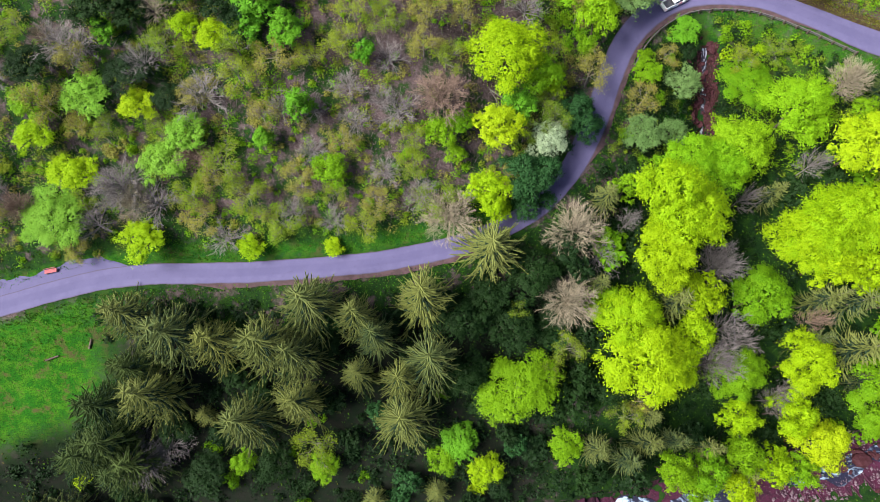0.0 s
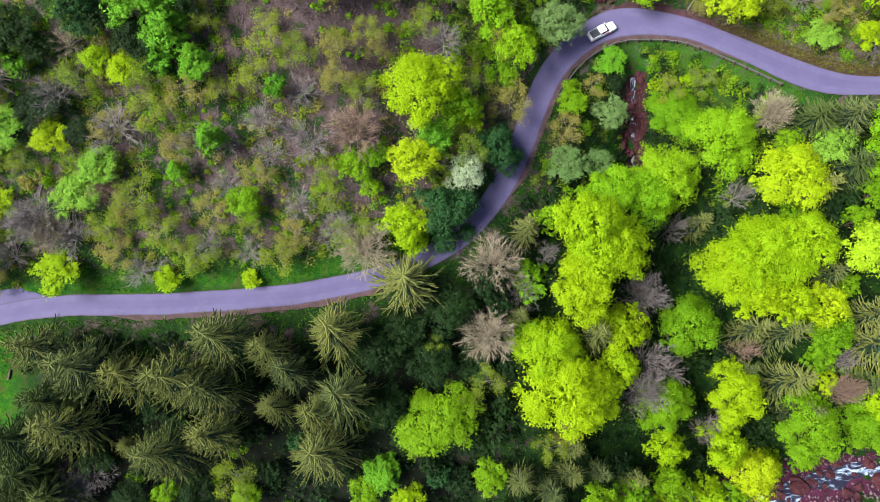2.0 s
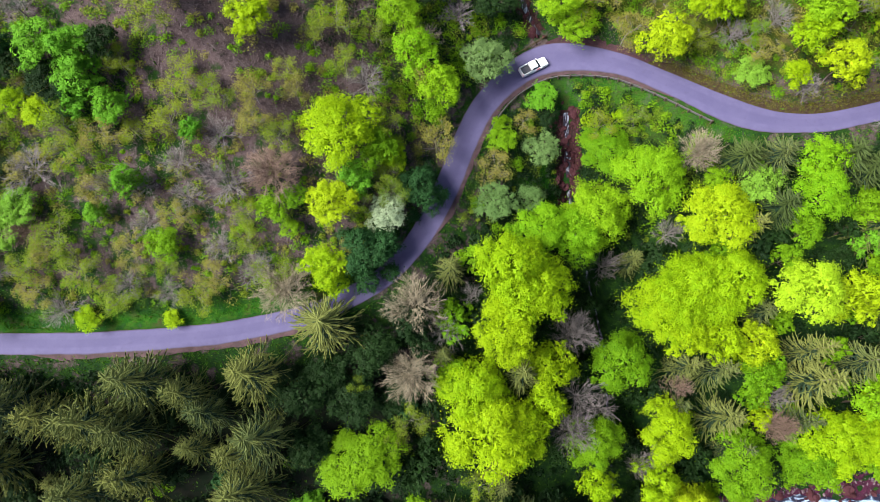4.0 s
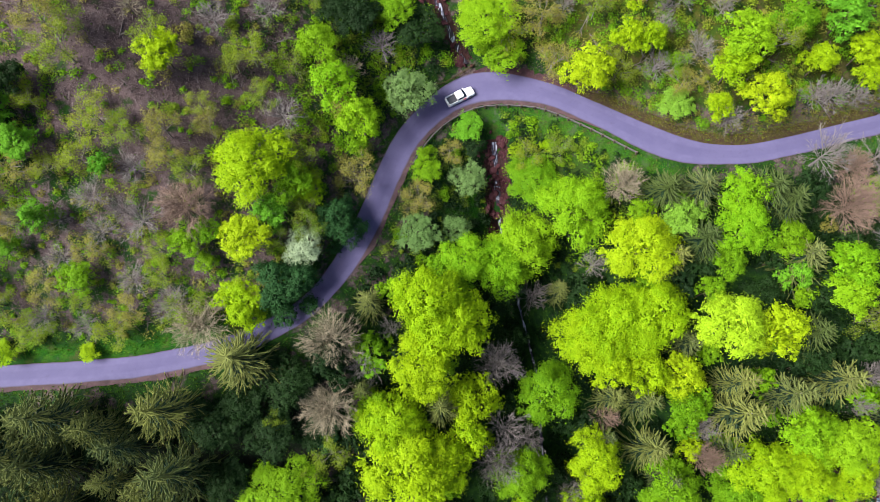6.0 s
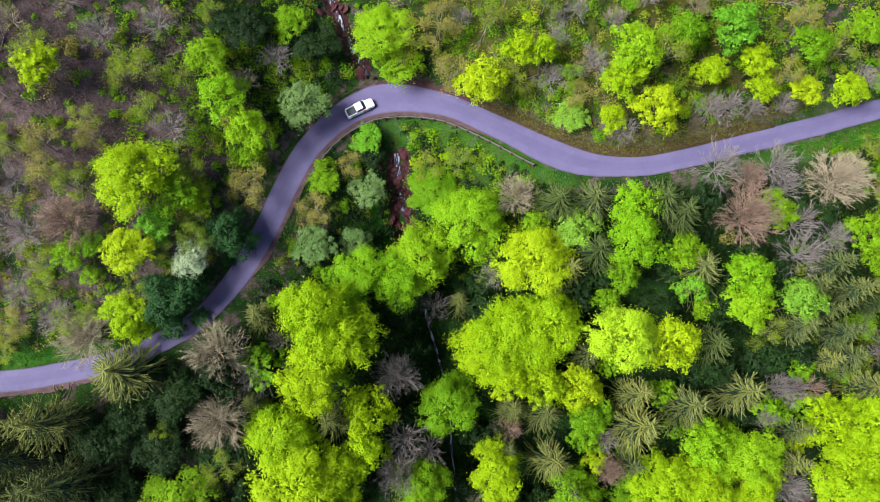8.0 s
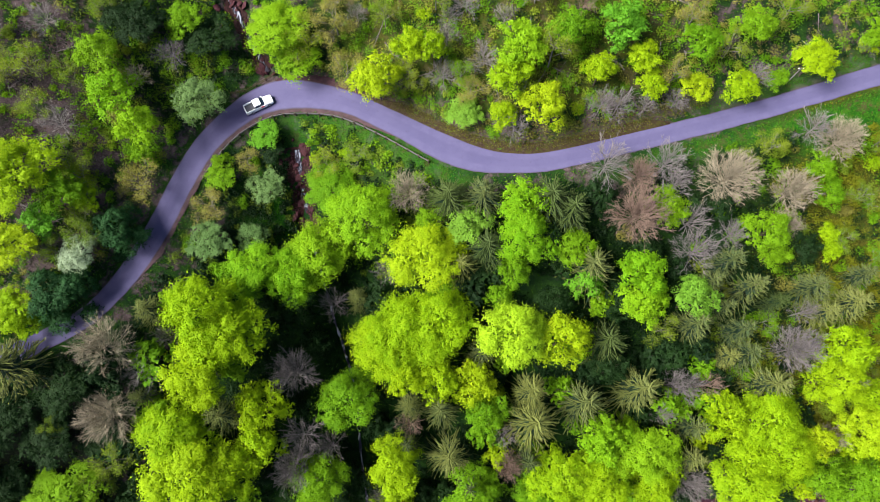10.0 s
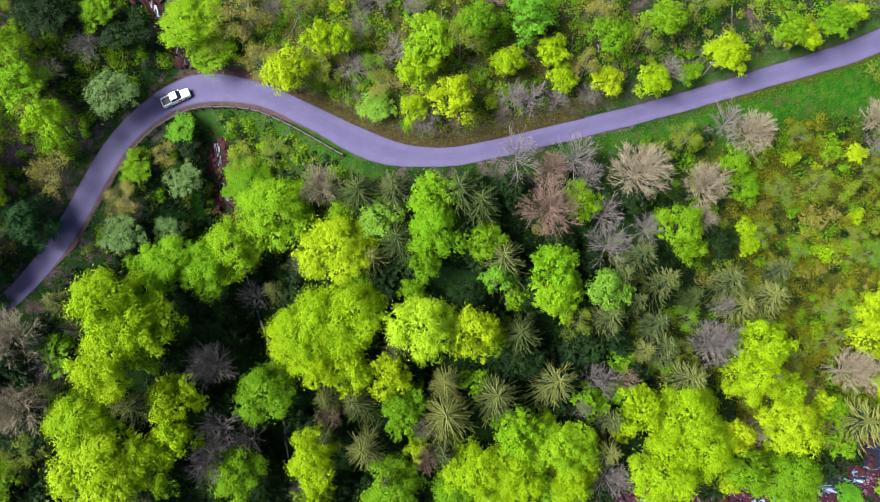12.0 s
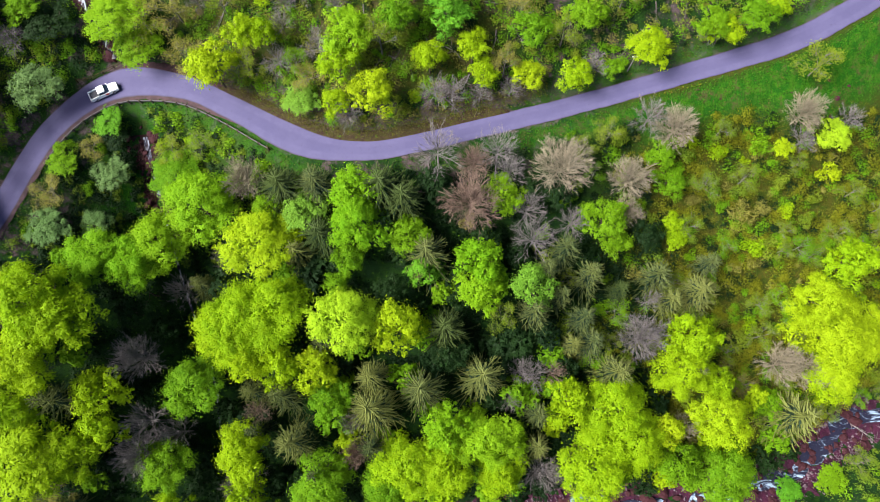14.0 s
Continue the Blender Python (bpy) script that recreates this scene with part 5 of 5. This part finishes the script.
thicket("scrub_tan", 160, (112, 200, 0, 72), "o", (0.6, 1.5), 180, 0.20, "tan budding scrub between meadow and river", 85, scrub)
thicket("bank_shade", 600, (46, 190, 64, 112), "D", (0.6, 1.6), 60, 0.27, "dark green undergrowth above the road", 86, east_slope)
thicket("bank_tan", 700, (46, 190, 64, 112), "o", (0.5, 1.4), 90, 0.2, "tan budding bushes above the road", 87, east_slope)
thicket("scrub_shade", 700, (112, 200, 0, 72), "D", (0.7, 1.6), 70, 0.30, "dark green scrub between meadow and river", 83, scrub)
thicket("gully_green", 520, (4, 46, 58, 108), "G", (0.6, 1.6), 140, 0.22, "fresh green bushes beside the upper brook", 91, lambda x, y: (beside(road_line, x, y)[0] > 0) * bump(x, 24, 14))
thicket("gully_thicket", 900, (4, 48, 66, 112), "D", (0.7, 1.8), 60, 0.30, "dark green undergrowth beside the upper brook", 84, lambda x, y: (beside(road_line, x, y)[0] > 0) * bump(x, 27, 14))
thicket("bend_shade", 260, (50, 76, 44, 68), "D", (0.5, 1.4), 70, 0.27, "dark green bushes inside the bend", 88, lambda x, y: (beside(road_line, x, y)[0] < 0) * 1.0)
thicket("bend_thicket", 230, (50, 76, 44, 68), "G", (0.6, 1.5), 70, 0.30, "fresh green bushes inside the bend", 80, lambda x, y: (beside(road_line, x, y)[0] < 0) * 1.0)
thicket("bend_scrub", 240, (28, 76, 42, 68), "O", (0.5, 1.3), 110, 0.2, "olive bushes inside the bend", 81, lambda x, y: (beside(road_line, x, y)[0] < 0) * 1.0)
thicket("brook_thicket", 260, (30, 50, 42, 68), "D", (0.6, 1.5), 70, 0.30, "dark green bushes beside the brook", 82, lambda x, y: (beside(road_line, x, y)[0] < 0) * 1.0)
thicket("far_bank_scrub", 420, (160, 216, -14, 16), "O", (0.7, 1.7), 120, 0.24, "olive scrub on the far river bank", 90, lambda x, y: (beside(river_line, x, y)[0] < -6.3) * 1.0)
thicket("bank_thicket", 300, (60, 220, -40, 12), "G", (0.8, 1.8), 60, 0.4, "green bushes on the far river bank", 79, lambda x, y: (beside(river_line, x, y)[0] < -6.3) * 1.0)


# ---- grass, herbs and litter ----
def tufts(name, count, box, share, material, size, label, seed, upright=0.9, narrow=0.3):
    """Very many small leaves or blades on the ground, denser where share is high."""
    r = np.random.default_rng(seed)
    x, y = r.uniform(box[0], box[1], count), r.uniform(box[2], box[3], count)
    keep = (r.uniform(size=count) < share(x, y)) & (np.abs(beside(road_line, x, y)[0]) > half_width(x) + 0.35) & (np.abs(beside(river_line, x, y)[0]) > 6) & (np.abs(beside(stream_line, x, y)[0]) > 1.2)
    x, y = x[keep], y[keep]
    d, k = beside(road_line, x, y)
    a = np.abs(d) - half_width(road_line[k, 0])
    bank = np.where((d > 0) & (a < 1.7) & (x > 58) & (x < 114), road_height(road_line[k, 0]) + 0.05 + 0.35 * np.clip(a, 0, 1.7), -99)
    p = np.stack([x, y, np.maximum(land(x, y), bank) + size * 0.3], 1)
    n = unit(r.normal(size=p.shape) * np.array([1, 1, 0.3]) + np.array([0, 0, 1 - upright]))
    v, f = leaf_quads(p, n, size, r, narrow)
    tagged(put(name, mesh_of(name, v, f, material)), label, "plants", kind="stuff")


def verge_tufts(name, count, reach, material, size, label, seed):
    """Grass along both sides of the road, thinning outwards."""
    r = np.random.default_rng(seed)
    k = r.integers(1, len(road_line) - 1, count)
    way = unit(road_line[k + 1] - road_line[k - 1])
    off = (half_width(road_line[k, 0]) + 0.7 + reach * r.uniform(size=count) ** 1.4) * r.choice([-1, 1], count)
    at = road_line[k] + np.stack([-way[:, 1], way[:, 0]], 1) * off[:, None] + way * r.normal(0, 0.5, (count, 1))
    at = at[(np.abs(beside(road_line, at[:, 0], at[:, 1])[0]) > half_width(at[:, 0]) + 0.6) & (np.abs(beside(stream_line, at[:, 0], at[:, 1])[0]) > 1.6)]
    d = beside(road_line, at[:, 0], at[:, 1])[0]
    at = at[~((at[:, 0] > -77) & (at[:, 0] < -48) & (d > 0) & (d < 4.7))]
    p = np.stack([at[:, 0], at[:, 1], land(at[:, 0], at[:, 1]) + size * 0.25], 1)
    v, f = leaf_quads(p, unit(r.normal(size=p.shape) * np.array([1, 1, 0.3]) + np.array([0, 0, 0.45])), size, r, 0.4)
    tagged(put(name, mesh_of(name, v, f, material)), label, "plants", kind="stuff")


verge_tufts("verge_grass", 34000, 6.0, GRASS, 0.36, "green grass along the edges of the road", 56)
verge_tufts("verge_herbs", 16000, 7.0, HERB, 0.40, "dark green herbs along the road", 57)
verge_tufts("verge_dry_grass", 5000, 3.0, DRY, 0.32, "tan dead grass along the road", 58)
VIEW = (-85, 200, -25, 112)
tufts("meadow_grass", 150000, (-85, 180, 14, 80), lambda x, y: meadow_share(x, y), GRASS, 0.38, "bright green meadow grass along the road", 51)
tufts("herb_layer", 60000, VIEW, lambda x, y: 0.8 * green_share(x, y) * (1 - meadow_share(x, y)), HERB, 0.42, "low green herbs on the forest floor", 52, 0.3, 0.6)
tufts("leaf_litter", 60000, (-70, 32, 30, 100), lambda x, y: (beside(road_line, x, y)[0] > 4) * (1.15 - green_share(x, y)), LITTER, 0.26, "fallen brown leaves on the open slope", 54, 0.15, 0.7)
tufts("bank_moss", 90000, (56, 118, 54, 80), lambda x, y: 0.8 * bump(beside(road_line, x, y)[0], 4.1, 1.5), COVER, 0.24, "mossy green tufts on the cut bank", 65, 0.4, 0.5)
tufts("bank_leaves", 20000, (44, 118, 54, 80), lambda x, y: bump(beside(road_line, x, y)[0], 4.2, 1.6), LITTER, 0.24, "dead brown leaves on the cut bank", 66, 0.2, 0.6)
tufts("bank_grass", 12000, (56, 116, 56, 78), lambda x, y: bump(beside(road_line, x, y)[0], 3.6, 1.5), DRY, 0.3, "brown grass tufts on the cut bank", 55, 0.5, 0.4)
tufts("meadow_straw", 60000, (110, 185, 30, 80), lambda x, y: 0.16 * meadow_share(x, y), DRY, 0.3, "tan straw and dead stems in the meadow", 59, 0.5, 0.3)
tufts("scrub_cover", 120000, (112, 195, 2, 72), scrub, COVER, 0.26, "low yellow-olive plants covering the slope", 60, 0.35, 0.6)
tufts("scrub_litter", 9000, (112, 195, 2, 72), scrub, DRY, 0.3, "dead tan stems among the scrub", 61, 0.35, 0.5)
tufts("dry_bracken", 16000, VIEW, lambda x, y: 0.6 * (1 - green_share(x, y)) + 0.3 * ramp(x, 125, 140), DRY, 0.4, "dry tan bracken and dead leaves", 53, 0.3, 0.5)


def lie(p):
    """Where a stick comes to lie: on the ground, or on the shingle of the river."""
    ground = land(p[0], p[1])[0]
    return max(ground, river_height(p[0]) - 0.1) if abs(beside(river_line, p[0], p[1])[0][0]) < 6 else ground


def fallen_branch(x, y, turn, length, seed):
    """A dead limb with side twigs, lying on the slope."""
    r = np.random.default_rng(seed)
    st = Sticks()
    a = np.array([math.cos(turn), math.sin(turn)])
    spots = [np.array([*(np.array([x, y]) + a * s * length + r.normal(0, 0.06, 2) * length * 0.5), 0]) for s in (0, 0.35, 0.7, 1)]
    for p in spots:
        p[2] = lie(p) + 0.16
    for k in range(3):
        st.add(spots[k], spots[k + 1], 0.11 * (1 - k * 0.28), 0.11 * (1 - (k + 1) * 0.28), 5)
        for m in range(3):
            b = spots[k] + (spots[k + 1] - spots[k]) * r.uniform()
            e = b + np.array([*(a * 0.6 + r.normal(0, 0.6, 2)), r.uniform(0.0, 0.3)]) * length * 0.28
            e[2] = max(e[2], lie(e) + 0.1)
            st.add(b, e, 0.045, 0.02, 3)
    tagged(put("fallen_branch", st.mesh("fallen_branch", DEAD_WOOD if r.uniform() < 0.7 else BARK["X"])), "dead grey branch lying on the forest floor", "branch", "fallen branches")


def dead_twigs(count, box, seed):
    """Countless thin sticks on the leaf litter."""
    r = np.random.default_rng(seed)
    x, y = r.uniform(box[0], box[1], count), r.uniform(box[2], box[3], count)
    keep = beside(road_line, x, y)[0] > 5
    x, y = x[keep], y[keep]
    a, n = r.uniform(0, 6.283, len(x)), r.uniform(0.5, 1.8, len(x))
    dx, dy = np.cos(a) * n, np.sin(a) * n
    p, q = np.stack([x, y, land(x, y) + 0.14], 1), np.stack([x + dx, y + dy, land(x + dx, y + dy) + 0.2], 1)
    w = np.stack([-np.sin(a), np.cos(a), 0 * a], 1) * 0.035
    v = np.stack([p - w, p + w, q + w * 0.4, q - w * 0.4], 1).reshape(-1, 3)
    tagged(put("dead_twigs", mesh_of("dead_twigs", v, np.arange(len(v)).reshape(-1, 4), DEAD_WOOD)), "grey dead twigs scattered over the leaf litter", "twigs", kind="stuff")


dead_twigs(2600, (-72, 34, 30, 98), 62)
r = np.random.default_rng(61)
for k in range(96):
    x, y = (r.uniform(-50, 22), r.uniform(34, 88)) if k < 34 else (r.uniform(62, 152), r.uniform(66, 92))
    if beside(road_line, x, y)[0][0] > 7:
        fallen_branch(x, y, r.uniform(0, 6.28), r.uniform(2.5, 6), 600 + k)
for k in range(26):
    u = r.integers(len(road_line))
    if 58 < road_line[u, 0] < 116:
        way = unit(road_line[u] - road_line[u - 1])
        x, y = road_line[u] + np.array([-way[1], way[0]]) * r.uniform(5.0, 7.5)
        fallen_branch(x, y, r.uniform(0, 6.28), r.uniform(1.4, 3.0), 800 + k)
fallen_branch(148, 81, 0.25, 5.0, 700)
fallen_branch(167.0, 5.0, 0.5, 7.5, 701)
fallen_branch(173.5, 6.0, 2.3, 5.5, 703)
fallen_branch(190.5, 16.5, -0.6, 6.5, 702)


# ---- guard rail round the inside of the bend ----
def block(bm, size, at, bevel=0.02):
    """A bevelled box in a bmesh."""
    made = bmesh.ops.create_cube(bm, size=1, matrix=Matrix.Translation(at) @ Matrix.Diagonal((*size, 1)))["verts"]
    if bevel:
        bmesh.ops.bevel(bm, geom=list({e for v in made for e in v.link_edges}), offset=bevel, segments=2, affect="EDGES", profile=0.7)


def rail_along(name, points, label, height, post_size, beams, material, beam_material=None):
    """Posts at the points with beams from post to post."""
    thing = tagged(new(name), label, "rail")
    base = points[0]
    thing.location = (*base, land(*base)[0])
    origin = np.array([*base, land(*base)[0]])
    spots = [np.array([*p, max(land(*p)[0], road_height(p[0]) - 0.25)]) - origin for p in points]
    bm = bmesh.new()
    block(bm, (post_size, post_size, height + 0.6), (0, 0, height / 2 - 0.3), 0.025)
    me = bpy.data.meshes.new("post")
    bm.to_mesh(me)
    bm.free()
    me.materials.append(material)
    for p in spots:
        put("post", me, thing).location = p
    for a, b in zip(spots, spots[1:]):
        for z, w, t in beams:
            d = Vector(b - a)
            bm = bmesh.new()
            block(bm, (d.length + 0.04, w, t), (0, 0, 0), 0.02)
            o = part("beam", bm, beam_material or material, thing)
            o.matrix_basis = Matrix.Translation(Vector((a + b) / 2) + Vector((0, 0, z))) @ d.to_track_quat("X", "Z").to_matrix().to_4x4()
    return thing


inner = road_line[(road_line[:, 0] > 30.2) & (road_line[:, 0] < 73)]
way = unit(np.gradient(inner, axis=0))
inner = inner - np.stack([-way[:, 1], way[:, 0]], 1) * (half_width(inner[:, 0]) + 1.05)[:, None]
gaps = np.append(0, np.cumsum(np.linalg.norm(np.diff(inner, axis=0), axis=1)))
posts = [tuple(inner[int(np.searchsorted(gaps, s))]) for s in np.arange(0, gaps[-1], 2.1)]
rail_along("guard_rail", posts, "pale weathered guard rail with dark posts round the bend", 0.82, 0.26, [(0.68, 0.15, 0.10), (0.36, 0.06, 0.14)], BARK["N"], RAIL)
rail_along("wooden_fence", [(36.0, 72.3), (38.3, 73.0), (40.3, 74.1), (41.9, 75.3), (43.7, 76.4)], "thin mossy wooden handrail above the culvert", 1.0, 0.13, [(0.95, 0.12, 0.07), (0.5, 0.06, 0.1)], MOSS_BANK)

# boulders at the culvert
r = np.random.default_rng(64)
for x, y, s in ((40.8, 77.0, 1.05), (40.0, 79.8, 0.75), (38.6, 82.8, 0.6)):
    rock(x, y, land(x, y)[0] + 0.2, s, r, "large wet purple boulder in the brook", "brook boulders")


# ---- pickup ----
PAINT, DARK, TYRE = plain("white_paint", (0.80, 0.80, 0.82), 0.25, 0, 0.6), plain("black_liner", (0.035, 0.035, 0.045), 0.6), plain("tyre_rubber", (0.03, 0.03, 0.03), 0.85)
GLASS_DARK, RED, STEEL = plain("tinted_glass", (0.015, 0.025, 0.05), 0.06, 0, 0.5), plain("red_decal", (0.55, 0.02, 0.05), 0.4), plain("wheel_steel", (0.55, 0.55, 0.57), 0.35, 0.9)
LAMP_CLEAR = plain("lamp_glass", (0.7, 0.72, 0.75), 0.1, 0, 0.5)


def hull(sections, half=False):
    """A closed skin through cross-sections: each is (x, half width at the foot, half width at the top, foot, top)."""
    bm = bmesh.new()
    rows = []
    for x, w0, w1, z0, z1 in sections:
        rows.append([bm.verts.new(p) for p in ((x, -w0, z0), (x, -w0, z0 + (z1 - z0) * 0.6), (x, -w1, z1), (x, w1, z1), (x, w0, z0 + (z1 - z0) * 0.6), (x, w0, z0))])
    for a, b in zip(rows, rows[1:]):
        for k in range(6):
            bm.faces.new((a[k], a[(k + 1) % 6], b[(k + 1) % 6], b[k]))
    bm.faces.new(rows[0])
    bm.faces.new(rows[-1][::-1])
    bmesh.ops.recalc_face_normals(bm, faces=bm.faces)
    bmesh.ops.bevel(bm, geom=bm.edges[:], offset=0.035, segments=2, affect="EDGES", profile=0.7)
    return bm


def pickup(x, y, heading):
    car = tagged(new("pickup_truck"), "white double-cab pickup truck with open dark bed on the road", "car")
    car.matrix_basis = pose(x, y, road_height(x) + 0.10, 0, -1.7, heading) @ Matrix.Scale(0.95, 4)
    part("body", hull([(-2.62, 0.86, 0.84, 0.42, 0.72), (-2.5, 0.91, 0.88, 0.38, 0.78), (1.1, 0.92, 0.88, 0.36, 0.80), (2.2, 0.90, 0.84, 0.40, 0.80), (2.6, 0.80, 0.72, 0.45, 0.74)]), PAINT, car)
    part("hood", hull([(1.0, 0.86, 0.80, 0.78, 1.12), (1.9, 0.86, 0.76, 0.76, 1.05), (2.3, 0.82, 0.68, 0.74, 0.98), (2.52, 0.66, 0.50, 0.72, 0.90), (2.62, 0.42, 0.30, 0.72, 0.84)]), PAINT, car)
    part("cab", hull([(-0.92, 0.90, 0.86, 0.76, 1.12), (1.12, 0.90, 0.84, 0.76, 1.12)]), PAINT, car)
    part("greenhouse", hull([(-0.88, 0.84, 0.72, 1.10, 1.30), (-0.72, 0.83, 0.66, 1.10, 1.68), (0.20, 0.83, 0.66, 1.10, 1.70), (1.02, 0.80, 0.70, 1.10, 1.14)]), GLASS_DARK, car, "dark tinted windows")
    part("roof", hull([(-0.90, 0.72, 0.66, 1.30, 1.70), (-0.70, 0.74, 0.66, 1.62, 1.77), (0.0, 0.74, 0.64, 1.64, 1.80), (0.42, 0.72, 0.60, 1.60, 1.72)]), PAINT, car)
    for s in (-1, 1):
        for px, top in ((-0.82, -0.70), (0.1, 0.12)):
            bm = bmesh.new()
            block(bm, (0.10, 0.05, 0.60), (px, s * 0.79, 1.38), 0.015)
            part("pillar", bm, PAINT, car)
        bm = bmesh.new()
        block(bm, (1.72, 0.10, 0.52), (-1.76, s * 0.86, 0.96), 0.04)
        part("bed_side", bm, PAINT, car)
        bm = bmesh.new()
        block(bm, (0.16, 0.2, 0.14), (0.92, s * 0.99, 1.16), 0.04)
        part("mirror", bm, PAINT, car)
        bm = bmesh.new()
        block(bm, (0.30, 0.3, 0.14), (2.44, s * 0.6, 0.80), 0.04)
        part("headlight", bm, LAMP_CLEAR, car)
        bm = bmesh.new()
        block(bm, (0.07, 0.12, 0.30), (-2.64, s * 0.82, 0.86), 0.02)
        part("tail_light", bm, RED, car)
        for px in (-1.55, 1.62):
            bm = bmesh.new()
            bmesh.ops.create_cone(bm, cap_ends=True, segments=24, radius1=0.38, radius2=0.38, depth=0.26, matrix=Matrix.Rotation(radians(90), 4, "X"))
            bmesh.ops.bevel(bm, geom=bm.edges[:], offset=0.03, segments=2, affect="EDGES")
            wheel = part("wheel", bm, TYRE, car)
            wheel.location = (px, s * 0.80, 0.38)
            bm = bmesh.new()
            bmesh.ops.create_cone(bm, cap_ends=True, segments=16, radius1=0.23, radius2=0.19, depth=0.28, matrix=Matrix.Rotation(radians(90), 4, "X"))
            part("rim", bm, STEEL, wheel)
    bm = bmesh.new()
    block(bm, (0.62, 0.04, 0.42), (0.48, -0.925, 0.80), 0.01)
    part("door_decal", bm, RED, car, "red panel on the front door")
    bm = bmesh.new()
    block(bm, (1.62, 1.60, 0.06), (-1.76, 0, 0.84), 0.01)
    block(bm, (0.06, 1.60, 0.40), (-0.96, 0, 1.0), 0.01)
    part("bed_liner", bm, DARK, car, "black cargo bed liner")
    bm = bmesh.new()
    block(bm, (0.09, 1.66, 0.50), (-2.60, 0, 0.96), 0.03)
    part("tailgate", bm, PAINT, car)
    bm = bmesh.new()
    block(bm, (0.16, 1.72, 0.2), (-2.72, 0, 0.50), 0.04)
    part("rear_bumper", bm, STEEL, car)
    bm = bmesh.new()
    block(bm, (0.16, 1.62, 0.26), (2.62, 0, 0.52), 0.05)
    part("front_bumper", bm, DARK, car)
    return car


pickup(41.2, 70.3, 28)


# ---- small things by the road ----
def utility_pole(x, y, h):
    z = land(x, y)[0]
    pole = tagged(new("utility_pole"), "slim grey utility pole with white insulators beside the road", "pole")
    pole.location = (x, y, z)
    st = Sticks()
    st.add((0, 0, -0.5), (0, 0, h), 0.12, 0.08, 10)
    put("shaft", st.mesh("shaft", WOOD), pole)
    bm = bmesh.new()
    block(bm, (0.9, 0.1, 0.1), (0, 0, h - 0.25), 0.015)
    part("crossarm", bm, WOOD, pole)
    for s in (-0.38, 0.38):
        bm = bmesh.new()
        bmesh.ops.create_cone(bm, cap_ends=True, segments=10, radius1=0.08, radius2=0.05, depth=0.2, matrix=Matrix.Translation((s, 0, h - 0.1)))
        part("insulator", bm, PAINT, pole)


utility_pole(131.6, 73.9, 4.6)


def log(x, y, turn, length, thick, label, material):
    a = np.array([math.cos(turn), math.sin(turn)]) * length / 2
    p, q = np.array([x, y]) - a, np.array([x, y]) + a
    st = Sticks()
    m = np.array([x, y, (land(*p)[0] + land(*q)[0]) / 2 + thick * 0.9])
    st.add((*p, land(*p)[0] + thick * 0.7), m, thick, thick * 0.92, 9)
    st.add(m, (*q, land(*q)[0] + thick * 0.7), thick * 0.92, thick * 0.8, 9)
    pipe = "pipe" in label
    tagged(put("pipe" if pipe else "log", st.mesh("log", material)), label, "pipe" if pipe else "log", "" if pipe else "felled logs")


log(47.9, 58.6, -1.42, 7.5, 0.17, "reddish fallen trunk lying down the bed of the brook", BARK["R"])
log(146.2, 79.6, 0.3, 4.2, 0.28, "dark mossy log lying above the road", BARK["N"])
log(149.8, 81.0, 0.45, 2.6, 0.24, "dark mossy log lying above the road", BARK["N"])
log(-63.0, 9.2, 0.35, 2.2, 0.16, "brown log lying in the meadow", BARK["N"])
log(-57.0, 11.5, 1.2, 1.6, 0.18, "brown log lying in the meadow", BARK["N"])


log(-1.7, 8.2, 0.25, 5.2, 0.11, "blue plastic pipe lying in the dark spruce stand", plain("blue_plastic", (0.03, 0.05, 0.45), 0.35))


def bench(x, y, turn):
    """A low red-painted plank bench at the lay-by."""
    b = tagged(new("bench"), "faded red wooden bench on the lay-by", "bench")
    b.matrix_basis = pose(x, y, road_height(x) + 0.08, 0, 0, turn)
    for k in range(3):
        bm = bmesh.new()
        block(bm, (1.9, 0.2, 0.05), (0, (k - 1) * 0.22, 0.46), 0.01)
        part("plank", bm, RED_WOOD, b)
    bm = bmesh.new()
    block(bm, (1.9, 0.05, 0.22), (0, 0.36, 0.80), 0.01)
    part("backrest", bm, RED_WOOD, b)
    for s in (-0.75, 0.75):
        bm = bmesh.new()
        block(bm, (0.12, 0.6, 0.46), (s, 0, 0.23), 0.02)
        block(bm, (0.1, 0.06, 0.5), (s, 0.33, 0.68), 0.01)
        part("leg", bm, CONCRETE, b)


RED_WOOD = rough_material("faded_red_wood", (0.24, 0.06, 0.07), (0.30, 0.10, 0.11), 2.0, 18.0)
bench(-62.4, 22.6, 12)

# stones scattered in the meadow
r = np.random.default_rng(81)
for k in range(26):
    x, y = r.uniform(134, 172), r.uniform(58, 76)
    if meadow_share(x, y)[0] > 0.6:
        rock(x, y, land(x, y)[0] + 0.05, r.uniform(0.2, 0.45), r, "small stone lying in the grass", "meadow stones")

for shape in PROTO:
    for n, proto in enumerate(PROTO[shape]):
        if not MADE[shape][n]:
            for ob in (*proto.children, proto):
                bpy.data.objects.remove(ob)
